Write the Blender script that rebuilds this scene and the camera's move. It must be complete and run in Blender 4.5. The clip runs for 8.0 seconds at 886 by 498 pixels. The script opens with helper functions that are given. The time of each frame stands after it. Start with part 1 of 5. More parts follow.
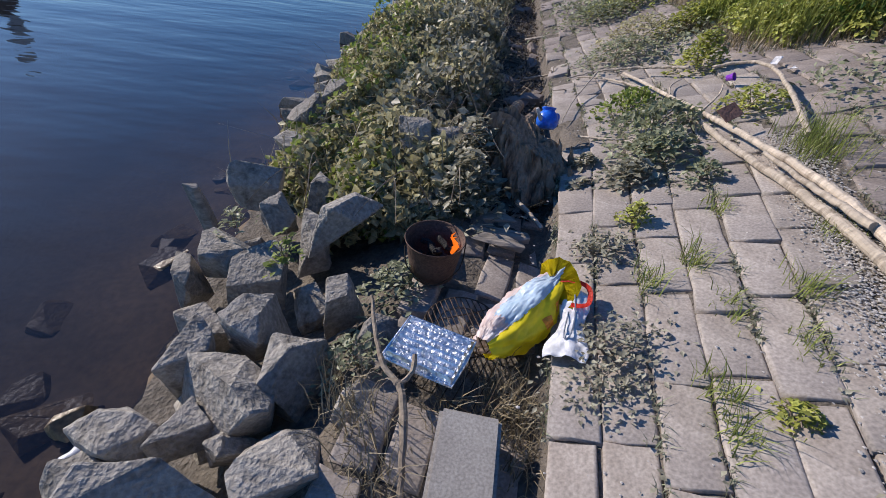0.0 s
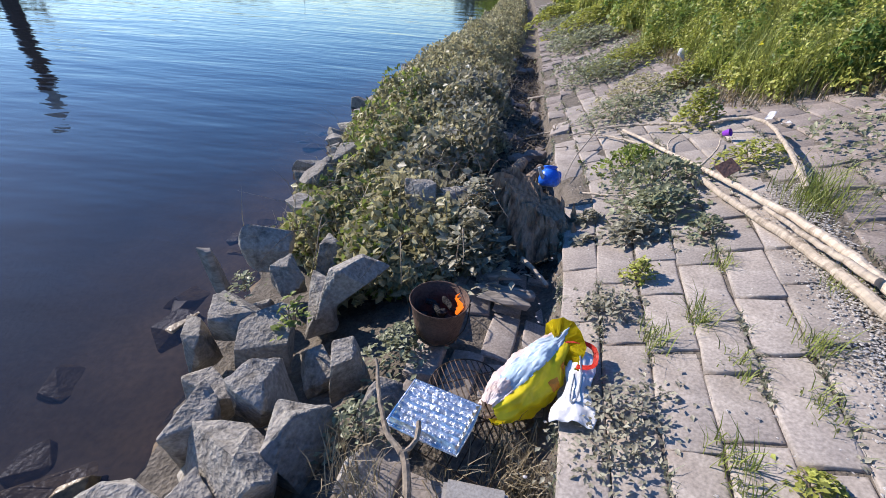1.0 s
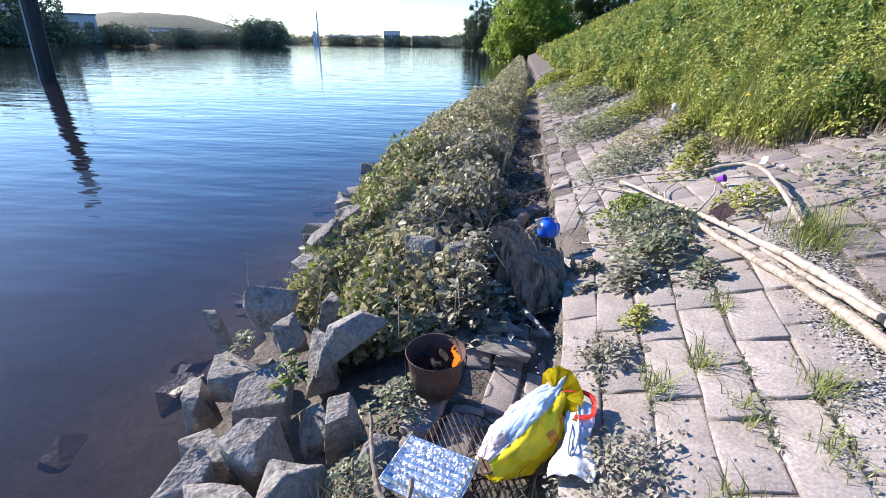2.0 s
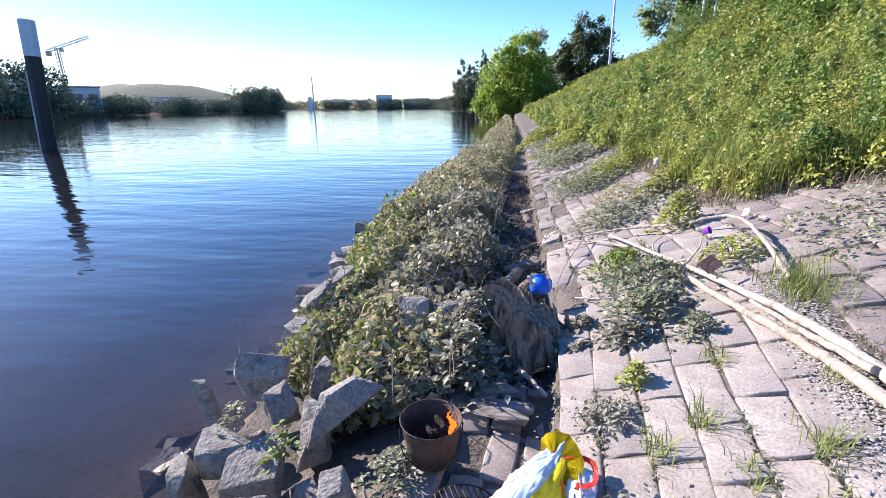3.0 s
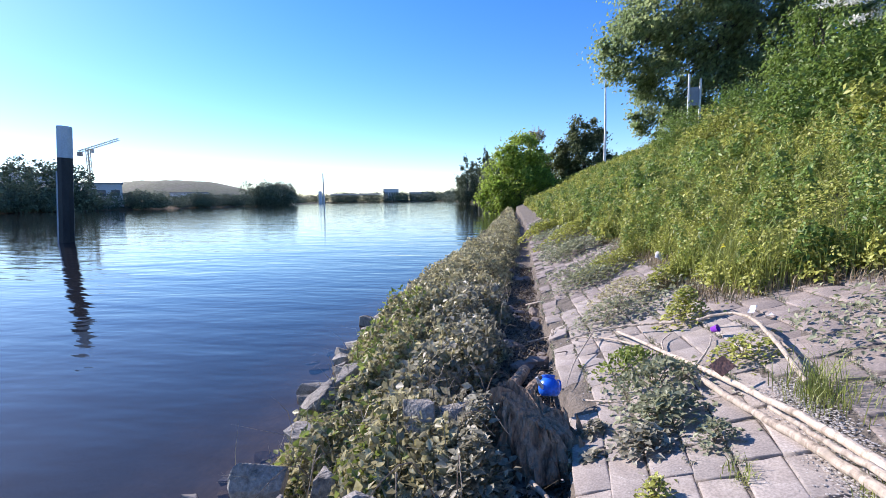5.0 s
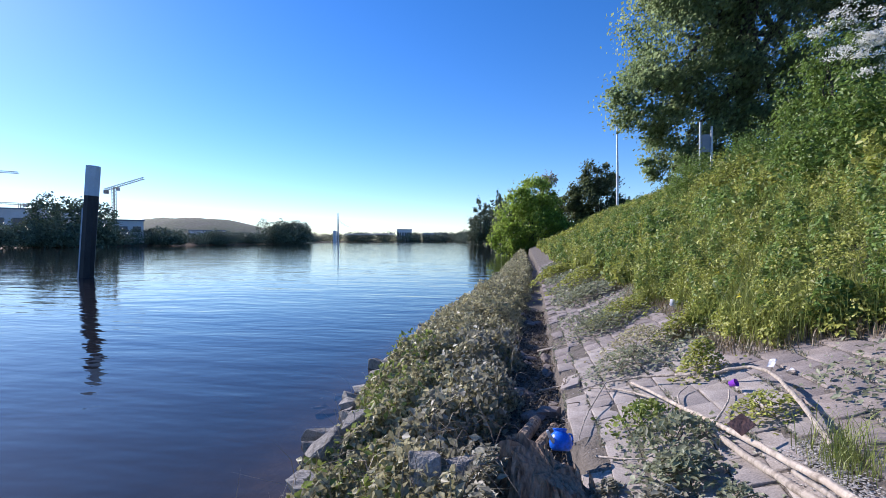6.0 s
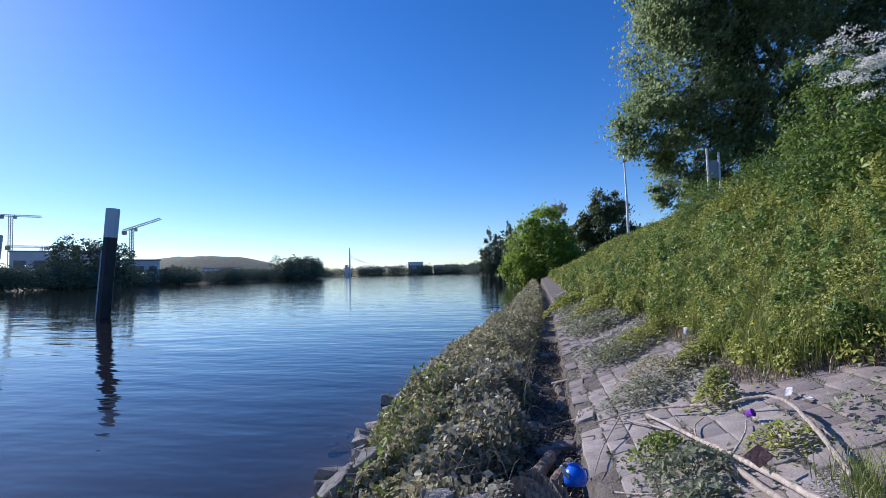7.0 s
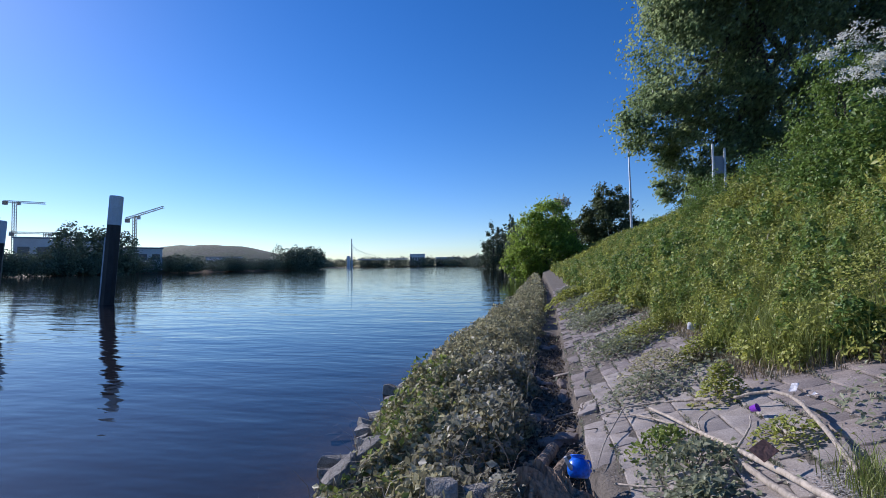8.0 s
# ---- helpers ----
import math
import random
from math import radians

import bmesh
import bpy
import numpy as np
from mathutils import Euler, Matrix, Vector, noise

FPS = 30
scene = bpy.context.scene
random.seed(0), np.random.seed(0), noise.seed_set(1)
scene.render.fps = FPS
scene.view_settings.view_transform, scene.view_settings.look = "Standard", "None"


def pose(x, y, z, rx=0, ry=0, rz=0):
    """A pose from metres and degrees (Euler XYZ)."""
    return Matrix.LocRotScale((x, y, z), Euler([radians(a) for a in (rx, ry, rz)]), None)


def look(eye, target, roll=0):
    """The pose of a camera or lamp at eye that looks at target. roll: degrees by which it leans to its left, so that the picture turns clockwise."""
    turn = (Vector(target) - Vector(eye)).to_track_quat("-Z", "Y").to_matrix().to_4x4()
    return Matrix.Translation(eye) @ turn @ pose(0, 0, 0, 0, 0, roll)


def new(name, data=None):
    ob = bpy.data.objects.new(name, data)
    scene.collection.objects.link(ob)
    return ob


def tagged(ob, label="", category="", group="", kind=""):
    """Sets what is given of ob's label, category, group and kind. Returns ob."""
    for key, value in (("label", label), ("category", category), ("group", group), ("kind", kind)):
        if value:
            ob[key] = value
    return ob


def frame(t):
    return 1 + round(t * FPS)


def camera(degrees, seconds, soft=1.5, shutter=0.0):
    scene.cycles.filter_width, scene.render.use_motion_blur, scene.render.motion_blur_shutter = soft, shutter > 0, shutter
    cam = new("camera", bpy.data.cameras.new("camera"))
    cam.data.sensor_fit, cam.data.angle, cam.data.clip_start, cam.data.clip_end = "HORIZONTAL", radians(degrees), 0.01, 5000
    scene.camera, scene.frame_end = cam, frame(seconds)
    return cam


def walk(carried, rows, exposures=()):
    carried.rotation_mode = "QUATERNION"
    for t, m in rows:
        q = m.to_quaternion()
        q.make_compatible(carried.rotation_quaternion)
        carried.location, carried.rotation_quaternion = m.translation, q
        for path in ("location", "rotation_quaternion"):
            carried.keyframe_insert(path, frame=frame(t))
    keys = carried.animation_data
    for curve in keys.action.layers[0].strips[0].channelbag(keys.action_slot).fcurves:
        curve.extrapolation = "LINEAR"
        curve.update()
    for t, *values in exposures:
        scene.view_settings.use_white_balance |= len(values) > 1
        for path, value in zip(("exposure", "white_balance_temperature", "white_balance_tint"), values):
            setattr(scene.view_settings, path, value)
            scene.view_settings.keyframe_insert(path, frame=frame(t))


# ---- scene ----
# The eye's level at mid clip is z = 0; the river lies at -2, the bank runs along +y.
cam = camera(88.85, 8.0, soft=0.7)
# seconds, place, yaw (to the left), pitch, roll
ROWS = [
    (0, -0.032, 0.095, -0.135, 1.56, -37.70, 6.77),
    (0.5, -0.033, 0.105, -0.092, 3.89, -35.07, 5.58),
    (1, -0.002, 0.102, -0.071, 4.12, -31.61, 4.25),
    (1.5, 0.077, 0.074, -0.092, 6.23, -27.68, 1.67),
    (3, 0.123, 0.066, -0.035, 6.17, -17.38, -0.61),
    (3.5, 0.133, 0.069, -0.020, 6.02, -13.80, -2.20),
    (4, 0.118, 0.069, 0.001, 5.58, -11.67, -1.93),
    (4.5, 0.118, 0.055, 0.023, 5.92, -8.95, -1.65),
    (6, 0.136, 0.043, 0.084, 8.14, -1.00, -0.06),
    (6.5, 0.156, 0.005, 0.099, 8.84, 1.51, -0.88),
    (7, 0.174, -0.021, 0.103, 9.51, 3.06, -1.48),
    (7.5, 0.167, -0.025, 0.102, 9.45, 2.95, -1.36),
    (8, 0.137, -0.018, 0.091, 9.78, 2.10, -0.63),
]
LIGHTER = [(0.0, 0.14, 6850, 14), (0.5, 0.32, 6850, 14), (1.5, 0.82, 6750, 14), (3.0, 1.10, 6700, 19), (3.5, 1.10, 6700, 19), (4.5, 0.98, 6650, 19), (6.0, 0.45, 6250, 19), (7.0, 0.10, 6050, 19), (8.0, -0.08, 6050, 18)]


def stand(x, y, z, yaw, pitch, roll):
    return pose(x, y, z, 0, 0, yaw) @ pose(0, 0, 0, 90 + pitch) @ pose(0, 0, 0, 0, 0, roll)


walk(cam, [(t, stand(*row)) for t, *row in ROWS], LIGHTER)

# ---- light ----
SUN_AZ, SUN_EL = radians(-62), radians(27)   # azimuth from +y, to the left
world = bpy.data.worlds.new("sky")
scene.world = world
world.use_nodes = True
wn = world.node_tree.nodes
sky = wn.new("ShaderNodeTexSky")
sky.sky_type = "NISHITA"
sky.sun_disc = False
sky.sun_elevation = SUN_EL
sky.sun_rotation = SUN_AZ
sky.air_density, sky.dust_density, sky.ozone_density = 1.0, 0.1, 5.0
vivid = wn.new("ShaderNodeHueSaturation")
vivid.inputs["Hue"].default_value = 0.508
vivid.inputs["Saturation"].default_value = 1.24
world.node_tree.links.new(sky.outputs[0], vivid.inputs["Color"])
world.node_tree.links.new(vivid.outputs[0], wn["Background"].inputs[0])
wn["Background"].inputs[1].default_value = 0.135
sun_dir = Vector((math.sin(SUN_AZ) * math.cos(SUN_EL), math.cos(SUN_AZ) * math.cos(SUN_EL), math.sin(SUN_EL)))
sun = new("sun", bpy.data.lights.new("sun", "SUN"))
sun.data.energy, sun.data.angle, sun.data.color = 4.6, radians(0.55), (1.0, 0.95, 0.88)
sun.matrix_world = look((0, 0, 60), Vector((0, 0, 60)) - sun_dir)


# ---- materials ----
def mat(name, colours, scale=6.0, rough=0.8, metal=0.0, bump=0.3, fine=60.0, vary=0.25, island=False, stretch=(1, 1, 1),
        spec=0.4, translucent=0.0, bump_dist=0.01):
    """Two scales of noise over two or three colours, a change from piece to piece, and fine relief."""
    m = bpy.data.materials.new(name)
    m.use_nodes = True
    nt = m.node_tree
    n, ln = nt.nodes, nt.links.new
    b = n["Principled BSDF"]
    tc = n.new("ShaderNodeTexCoord")
    mp = n.new("ShaderNodeMapping")
    mp.inputs["Scale"].default_value = stretch
    ln(tc.outputs["Object"], mp.inputs[0])
    big = n.new("ShaderNodeTexNoise")
    big.inputs["Scale"].default_value, big.inputs["Detail"].default_value, big.inputs["Roughness"].default_value = scale, 6, 0.65
    small = n.new("ShaderNodeTexNoise")
    small.inputs["Scale"].default_value, small.inputs["Detail"].default_value = fine, 4
    ln(mp.outputs[0], big.inputs[0])
    ln(mp.outputs[0], small.inputs[0])
    ramp = n.new("ShaderNodeValToRGB")
    el = ramp.color_ramp.elements
    el[0].position, el[1].position = 0.3, 0.7
    el[0].color, el[1].color = (*colours[0], 1), (*colours[-1], 1)
    if len(colours) == 3:
        e = el.new(0.5)
        e.color = (*colours[1], 1)
    ln(big.outputs[0], ramp.inputs[0])
    grain = n.new("ShaderNodeMapRange")
    grain.inputs[1].default_value, grain.inputs[2].default_value = 0.3, 0.7
    grain.inputs[3].default_value, grain.inputs[4].default_value = 0.72, 1.2
    ln(small.outputs[0], grain.inputs[0])
    src = n.new("ShaderNodeNewGeometry") if island else n.new("ShaderNodeObjectInfo")
    rnd = src.outputs["Random Per Island"] if island else src.outputs["Random"]
    each = n.new("ShaderNodeMapRange")
    each.inputs[3].default_value, each.inputs[4].default_value = 1 - vary, 1 + vary
    ln(rnd, each.inputs[0])
    mul = n.new("ShaderNodeMath")
    mul.operation = "MULTIPLY"
    ln(grain.outputs[0], mul.inputs[0])
    ln(each.outputs[0], mul.inputs[1])
    mix = n.new("ShaderNodeVectorMath")
    mix.operation = "SCALE"
    ln(ramp.outputs[0], mix.inputs[0])
    ln(mul.outputs[0], mix.inputs["Scale"])
    ln(mix.outputs[0], b.inputs["Base Color"])
    b.inputs["Roughness"].default_value, b.inputs["Metallic"].default_value = rough, metal
    b.inputs["Specular IOR Level"].default_value = spec
    if bump:
        add = n.new("ShaderNodeMath")
        add.operation = "ADD"
        ln(big.outputs[0], add.inputs[0])
        ln(small.outputs[0], add.inputs[1])
        bp = n.new("ShaderNodeBump")
        bp.inputs["Strength"].default_value, bp.inputs["Distance"].default_value = bump, bump_dist
        ln(add.outputs[0], bp.inputs["Height"])
        ln(bp.outputs[0], b.inputs["Normal"])
    if translucent:
        tr = n.new("ShaderNodeBsdfTranslucent")
        ln(mix.outputs[0], tr.inputs[0])
        ms = n.new("ShaderNodeMixShader")
        ms.inputs[0].default_value = translucent
        ln(b.outputs[0], ms.inputs[1])
        ln(tr.outputs[0], ms.inputs[2])
        ln(ms.outputs[0], n["Material Output"].inputs[0])
    return m


def leafy(name, colours, vary=0.45, rough=0.45, translucent=0.35, scale=2.0):
    return mat(name, colours, scale, rough, bump=0, vary=vary, island=True, translucent=translucent, spec=0.35)


M_STONE = mat("paving_stone", [(0.20, 0.165, 0.14), (0.36, 0.315, 0.28), (0.28, 0.24, 0.215)], 2.6, 0.85, bump=0.14, fine=90, vary=0.14)
M_STONE_UP = mat("dusty_stone", [(0.15, 0.12, 0.105), (0.30, 0.255, 0.23), (0.22, 0.185, 0.17)], 5, 0.9, bump=0.5, fine=80, vary=0.14, island=True)
M_STONE_WORN = mat("worn_dusty_stone", [(0.15, 0.12, 0.105), (0.29, 0.245, 0.22), (0.215, 0.18, 0.165)], 2.6, 0.9, bump=0.2, fine=80, vary=0.14)
M_ROCK = mat("boulder", [(0.12, 0.105, 0.088), (0.35, 0.32, 0.28), (0.21, 0.19, 0.168)], 9, 0.9, bump=0.9, fine=55, vary=0.18, bump_dist=0.016)
M_WET = mat("wet_stone", [(0.07, 0.05, 0.03), (0.22, 0.15, 0.08), (0.13, 0.09, 0.05)], 5, 0.35, bump=0.6, fine=40)
M_CONC = mat("concrete_block", [(0.30, 0.27, 0.24), (0.40, 0.37, 0.33)], 8, 0.9, bump=0.1, fine=120, vary=0.08)
M_SOIL = mat("soil", [(0.05, 0.042, 0.033), (0.17, 0.145, 0.12), (0.10, 0.085, 0.068)], 4, 0.95, bump=0.9, fine=50, vary=0, bump_dist=0.02)
M_GRAVEL = mat("gravel", [(0.34, 0.30, 0.265), (0.56, 0.52, 0.47), (0.44, 0.40, 0.36)], 30, 0.95, bump=0.4, fine=160, vary=0.25, island=True)
M_WOOD = mat("driftwood", [(0.26, 0.205, 0.155), (0.50, 0.42, 0.335), (0.38, 0.315, 0.245)], 10, 0.8, bump=0.7, fine=40, vary=0.12, stretch=(1, 1, 0.12))
M_STUMP = mat("rotten_wood", [(0.03, 0.02, 0.014), (0.38, 0.28, 0.20), (0.16, 0.108, 0.075)], 12, 0.9, bump=1.0, fine=40, stretch=(1, 1, 0.3), bump_dist=0.03)
M_CHAR = mat("charred_wood", [(0.012, 0.011, 0.010), (0.06, 0.055, 0.05)], 14, 0.9, bump=1, fine=60)
M_DARKWOOD = mat("weathered_dark_wood", [(0.10, 0.085, 0.07), (0.30, 0.26, 0.22), (0.18, 0.15, 0.13)], 8, 0.85, bump=0.8, fine=50, stretch=(0.2, 1, 1))
M_RUST = mat("rusty_steel", [(0.055, 0.035, 0.03), (0.14, 0.085, 0.065), (0.09, 0.06, 0.05)], 14, 0.75, metal=0.3, bump=0.5, fine=90)
M_WIRE = mat("sooty_wire", [(0.03, 0.025, 0.02), (0.10, 0.07, 0.05)], 20, 0.55, metal=0.7, bump=0.2)
M_FOIL = mat("aluminium_foil", [(0.80, 0.82, 0.85), (0.92, 0.93, 0.95)], 30, 0.30, metal=1.0, bump=0.3, fine=50, vary=0.05)
M_YELLOW = mat("yellow_plastic", [(0.80, 0.62, 0.02), (0.95, 0.80, 0.03)], 6, 0.35, bump=0.5, fine=14, vary=0.03, translucent=0.25)
M_BAGWHITE = mat("printed_plastic", [(0.75, 0.72, 0.74), (0.80, 0.62, 0.58), (0.78, 0.80, 0.86)], 9, 0.35, bump=0.5, fine=14, vary=0.03, translucent=0.25)
M_BAGBLUE = mat("pale_blue_plastic", [(0.45, 0.66, 0.85), (0.78, 0.84, 0.90)], 7, 0.35, bump=0.5, fine=14, vary=0.03, translucent=0.25)
M_RED = mat("red_plastic", [(0.75, 0.05, 0.03), (0.85, 0.09, 0.05)], 10, 0.35, bump=0.2, vary=0.03)
M_ORANGE = mat("orange_print", [(0.85, 0.25, 0.02), (0.9, 0.32, 0.04)], 10, 0.4, bump=0.1, vary=0.03)
M_WHITEPL = mat("white_plastic", [(0.70, 0.71, 0.75), (0.82, 0.83, 0.86)], 8, 0.4, bump=0.5, fine=16, vary=0.03, translucent=0.2)
M_PAPER = mat("white_paper", [(0.62, 0.60, 0.60), (0.80, 0.79, 0.80)], 12, 0.8, bump=0.3, vary=0.05)
M_BLUE = mat("blue_enamel", [(0.012, 0.12, 0.62), (0.02, 0.18, 0.78)], 6, 0.3, bump=0.05, vary=0.02)
M_PURPLE = mat("purple_plastic", [(0.20, 0.03, 0.42), (0.28, 0.06, 0.55)], 9, 0.4, bump=0.1, vary=0.02)
M_BROWN = mat("rusty_sheet", [(0.20, 0.10, 0.07), (0.30, 0.16, 0.12)], 12, 0.8, bump=0.4)
M_PILE = mat("tarred_steel", [(0.014, 0.014, 0.016), (0.04, 0.038, 0.038)], 2, 0.6, metal=0.1, bump=0.3, stretch=(1, 1, 0.2))
M_PILECAP = mat("pale_grey_paint", [(0.40, 0.44, 0.48), (0.55, 0.58, 0.62)], 2, 0.6, bump=0.2, stretch=(1, 1, 0.2))
M_STEEL = mat("galvanised_steel", [(0.42, 0.44, 0.46), (0.55, 0.57, 0.6)], 5, 0.5, metal=0.4, bump=0.1)
M_FACADE = mat("pale_facade", [(0.62, 0.62, 0.63), (0.74, 0.74, 0.74)], 0.2, 0.8, bump=0)
M_GLASSDARK = mat("dark_glazing", [(0.05, 0.07, 0.10), (0.08, 0.10, 0.13)], 0.5, 0.2, bump=0)
M_SHEET = mat("blue_grey_sheeting", [(0.17, 0.20, 0.25), (0.24, 0.27, 0.32)], 0.3, 0.7, bump=0)
M_CRANE = mat("crane_paint", [(0.45, 0.42, 0.33), (0.55, 0.50, 0.40)], 1, 0.6, bump=0)
M_HILL = mat("hill_turf", [(0.07, 0.09, 0.05), (0.13, 0.14, 0.08), (0.16, 0.15, 0.11)], 0.02, 0.95, bump=0, fine=0.4)
M_BARK = mat("bark", [(0.05, 0.042, 0.034), (0.14, 0.12, 0.10)], 6, 0.9, bump=0.8, fine=30, stretch=(1, 1, 0.25))
M_TWIG = mat("dry_twig", [(0.16, 0.12, 0.09), (0.34, 0.28, 0.21)], 10, 0.85, bump=0.3)

L_BRAMBLE = leafy("bramble_leaf", [(0.24, 0.225, 0.10), (0.48, 0.44, 0.27), (0.36, 0.34, 0.17)], scale=5)
L_BRAMBLE_HI = leafy("young_bramble_leaf", [(0.18, 0.24, 0.05), (0.32, 0.37, 0.10)])
L_WEED = leafy("weed_leaf", [(0.20, 0.22, 0.12), (0.36, 0.38, 0.25)])
L_GREY = leafy("dusty_grey_leaf", [(0.23, 0.22, 0.15), (0.44, 0.42, 0.33)], scale=5)
L_DRY = leafy("dry_grass", [(0.22, 0.17, 0.10), (0.36, 0.30, 0.19)], translucent=0.15)
# dead leaves, coloured extra dark to carry the trench's shade
L_DEAD_SHADE = leafy("shade_dark_dead_leaf", [(0.03, 0.022, 0.016), (0.11, 0.08, 0.055)], translucent=0.05, rough=0.8)
L_GRASS = leafy("grass_blade", [(0.22, 0.27, 0.06), (0.38, 0.41, 0.12)], scale=0.5)
L_HERB = leafy("bank_herb_leaf", [(0.20, 0.26, 0.05), (0.40, 0.41, 0.10), (0.29, 0.34, 0.07)], scale=0.6)
L_HERB_DEEP = leafy("deep_green_leaf", [(0.12, 0.21, 0.045), (0.25, 0.33, 0.08)], scale=0.4)
L_BRIGHT = leafy("bright_tree_leaf", [(0.22, 0.34, 0.05), (0.44, 0.54, 0.12)], scale=0.3)
L_TREE = leafy("poplar_leaf", [(0.17, 0.24, 0.10), (0.38, 0.44, 0.22)], scale=0.2, translucent=0.6, rough=0.35)
L_DARKTREE = leafy("dark_tree_leaf", [(0.09, 0.12, 0.055), (0.20, 0.23, 0.11)], scale=0.2)
L_FAR = leafy("far_wood_leaf", [(0.10, 0.135, 0.085), (0.20, 0.24, 0.15)], scale=0.05, translucent=0.1)
L_WHITE = leafy("white_blossom", [(0.78, 0.76, 0.66), (0.90, 0.88, 0.80)], vary=0.1)
L_YELLOW = leafy("yellow_flower", [(0.65, 0.55, 0.03), (0.80, 0.70, 0.05)], vary=0.1)


def water_material():
    m = bpy.data.materials.new("river_water")
    m.use_nodes = True
    n, ln = m.node_tree.nodes, m.node_tree.links.new
    b = n["Principled BSDF"]
    b.inputs["Base Color"].default_value = (0.024, 0.028, 0.045, 1)
    b.inputs["Roughness"].default_value = 0.03
    b.inputs["IOR"].default_value = 1.33
    b.inputs["Transmission Weight"].default_value = 0.85
    tc = n.new("ShaderNodeTexCoord")
    heights = []
    for scale, rot, stretch, weight in ((2.3, 28, (0.35, 1.0, 1), 0.5), (0.55, 20, (0.3, 1.0, 1), 1.0), (7.0, 35, (0.5, 1, 1), 0.06)):
        mp = n.new("ShaderNodeMapping")
        mp.inputs["Rotation"].default_value = (0, 0, radians(rot))
        mp.inputs["Scale"].default_value = stretch
        ln(tc.outputs["Object"], mp.inputs[0])
        nz = n.new("ShaderNodeTexNoise")
        nz.inputs["Scale"].default_value, nz.inputs["Detail"].default_value = scale, 2
        ln(mp.outputs[0], nz.inputs[0])
        k = n.new("ShaderNodeMath")
        k.operation = "MULTIPLY"
        k.inputs[1].default_value = weight
        ln(nz.outputs[0], k.inputs[0])
        heights.append(k.outputs[0])
    total = heights[0]
    for h in heights[1:]:
        a = n.new("ShaderNodeMath")
        ln(total, a.inputs[0])
        ln(h, a.inputs[1])
        total = a.outputs[0]
    bp = n.new("ShaderNodeBump")
    bp.inputs["Strength"].default_value, bp.inputs["Distance"].default_value = 0.7, 0.045
    ln(total, bp.inputs["Height"])
    ln(bp.outputs[0], b.inputs["Normal"])
    return m


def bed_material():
    """Brown river-bed silt in uneven drifts, painted darker with depth for light water absorbs."""
    m = mat("depth_dimmed_silt", [(0.5, 0.5, 0.5), (1, 1, 1)], 3, 0.7, bump=0.5, fine=24, vary=0)
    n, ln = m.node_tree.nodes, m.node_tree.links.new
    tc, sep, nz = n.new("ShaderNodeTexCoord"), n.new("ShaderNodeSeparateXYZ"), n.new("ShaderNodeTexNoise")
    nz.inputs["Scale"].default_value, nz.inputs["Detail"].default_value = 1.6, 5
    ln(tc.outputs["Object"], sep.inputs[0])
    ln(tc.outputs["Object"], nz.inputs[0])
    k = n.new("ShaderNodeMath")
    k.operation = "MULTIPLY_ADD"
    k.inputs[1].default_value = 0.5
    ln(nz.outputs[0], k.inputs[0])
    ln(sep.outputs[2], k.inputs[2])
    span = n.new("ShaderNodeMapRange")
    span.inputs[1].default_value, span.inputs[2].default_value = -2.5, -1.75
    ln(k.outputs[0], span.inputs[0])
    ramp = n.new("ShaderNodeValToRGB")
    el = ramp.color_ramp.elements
    # near-black deep end stands in for light lost on the way down
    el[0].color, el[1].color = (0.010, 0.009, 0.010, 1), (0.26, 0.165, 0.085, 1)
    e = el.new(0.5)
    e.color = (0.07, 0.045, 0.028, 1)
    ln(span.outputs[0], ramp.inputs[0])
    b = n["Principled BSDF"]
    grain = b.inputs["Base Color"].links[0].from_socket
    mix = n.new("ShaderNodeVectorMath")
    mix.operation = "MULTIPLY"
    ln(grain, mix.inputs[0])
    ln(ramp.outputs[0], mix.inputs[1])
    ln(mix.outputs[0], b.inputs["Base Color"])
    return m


# ---- helpers for building ----
rng = np.random.default_rng(7)


def quick_mesh(name, verts, faces, material, smooth=False):
    """A mesh from an array of points and an array of faces with equal corner counts."""
    verts, faces = np.asarray(verts, np.float32), np.asarray(faces, np.int32)
    me = bpy.data.meshes.new(name)
    k = faces.shape[1]
    me.vertices.add(len(verts))
    me.vertices.foreach_set("co", verts.ravel())
    me.loops.add(faces.size)
    me.loops.foreach_set("vertex_index", faces.ravel())
    me.polygons.add(len(faces))
    me.polygons.foreach_set("loop_start", np.arange(0, faces.size, k, dtype=np.int32))
    if smooth:
        me.polygons.foreach_set("use_smooth", np.ones(len(faces), bool))
    me.materials.append(material)
    me.update(calc_edges=True)
    return me


def thing(name, label, category, m=None, group="", kind=""):
    ob = new(name)
    ob.empty_display_size = 0.1
    if m is not None:
        ob.matrix_basis = m
    return tagged(ob, label, category, group, kind)


def hang(ob, parent, m=None, label=""):
    ob.parent = parent
    if m is not None:
        ob.matrix_basis = m
    return tagged(ob, label)


def part(name, bm, material, parent=None, label="", smooth=False, m=None):
    """One bmesh or mesh as one object under a thing or part."""
    if isinstance(bm, bmesh.types.BMesh):
        me = bpy.data.meshes.new(name)
        bm.normal_update()
        bm.to_mesh(me)
        bm.free()
        me.materials.append(material)
        if smooth:
            me.polygons.foreach_set("use_smooth", np.ones(len(me.polygons), bool))
    else:
        me = bm
    return hang(new(name, me), parent, m, label) if parent else tagged(new(name, me), label)


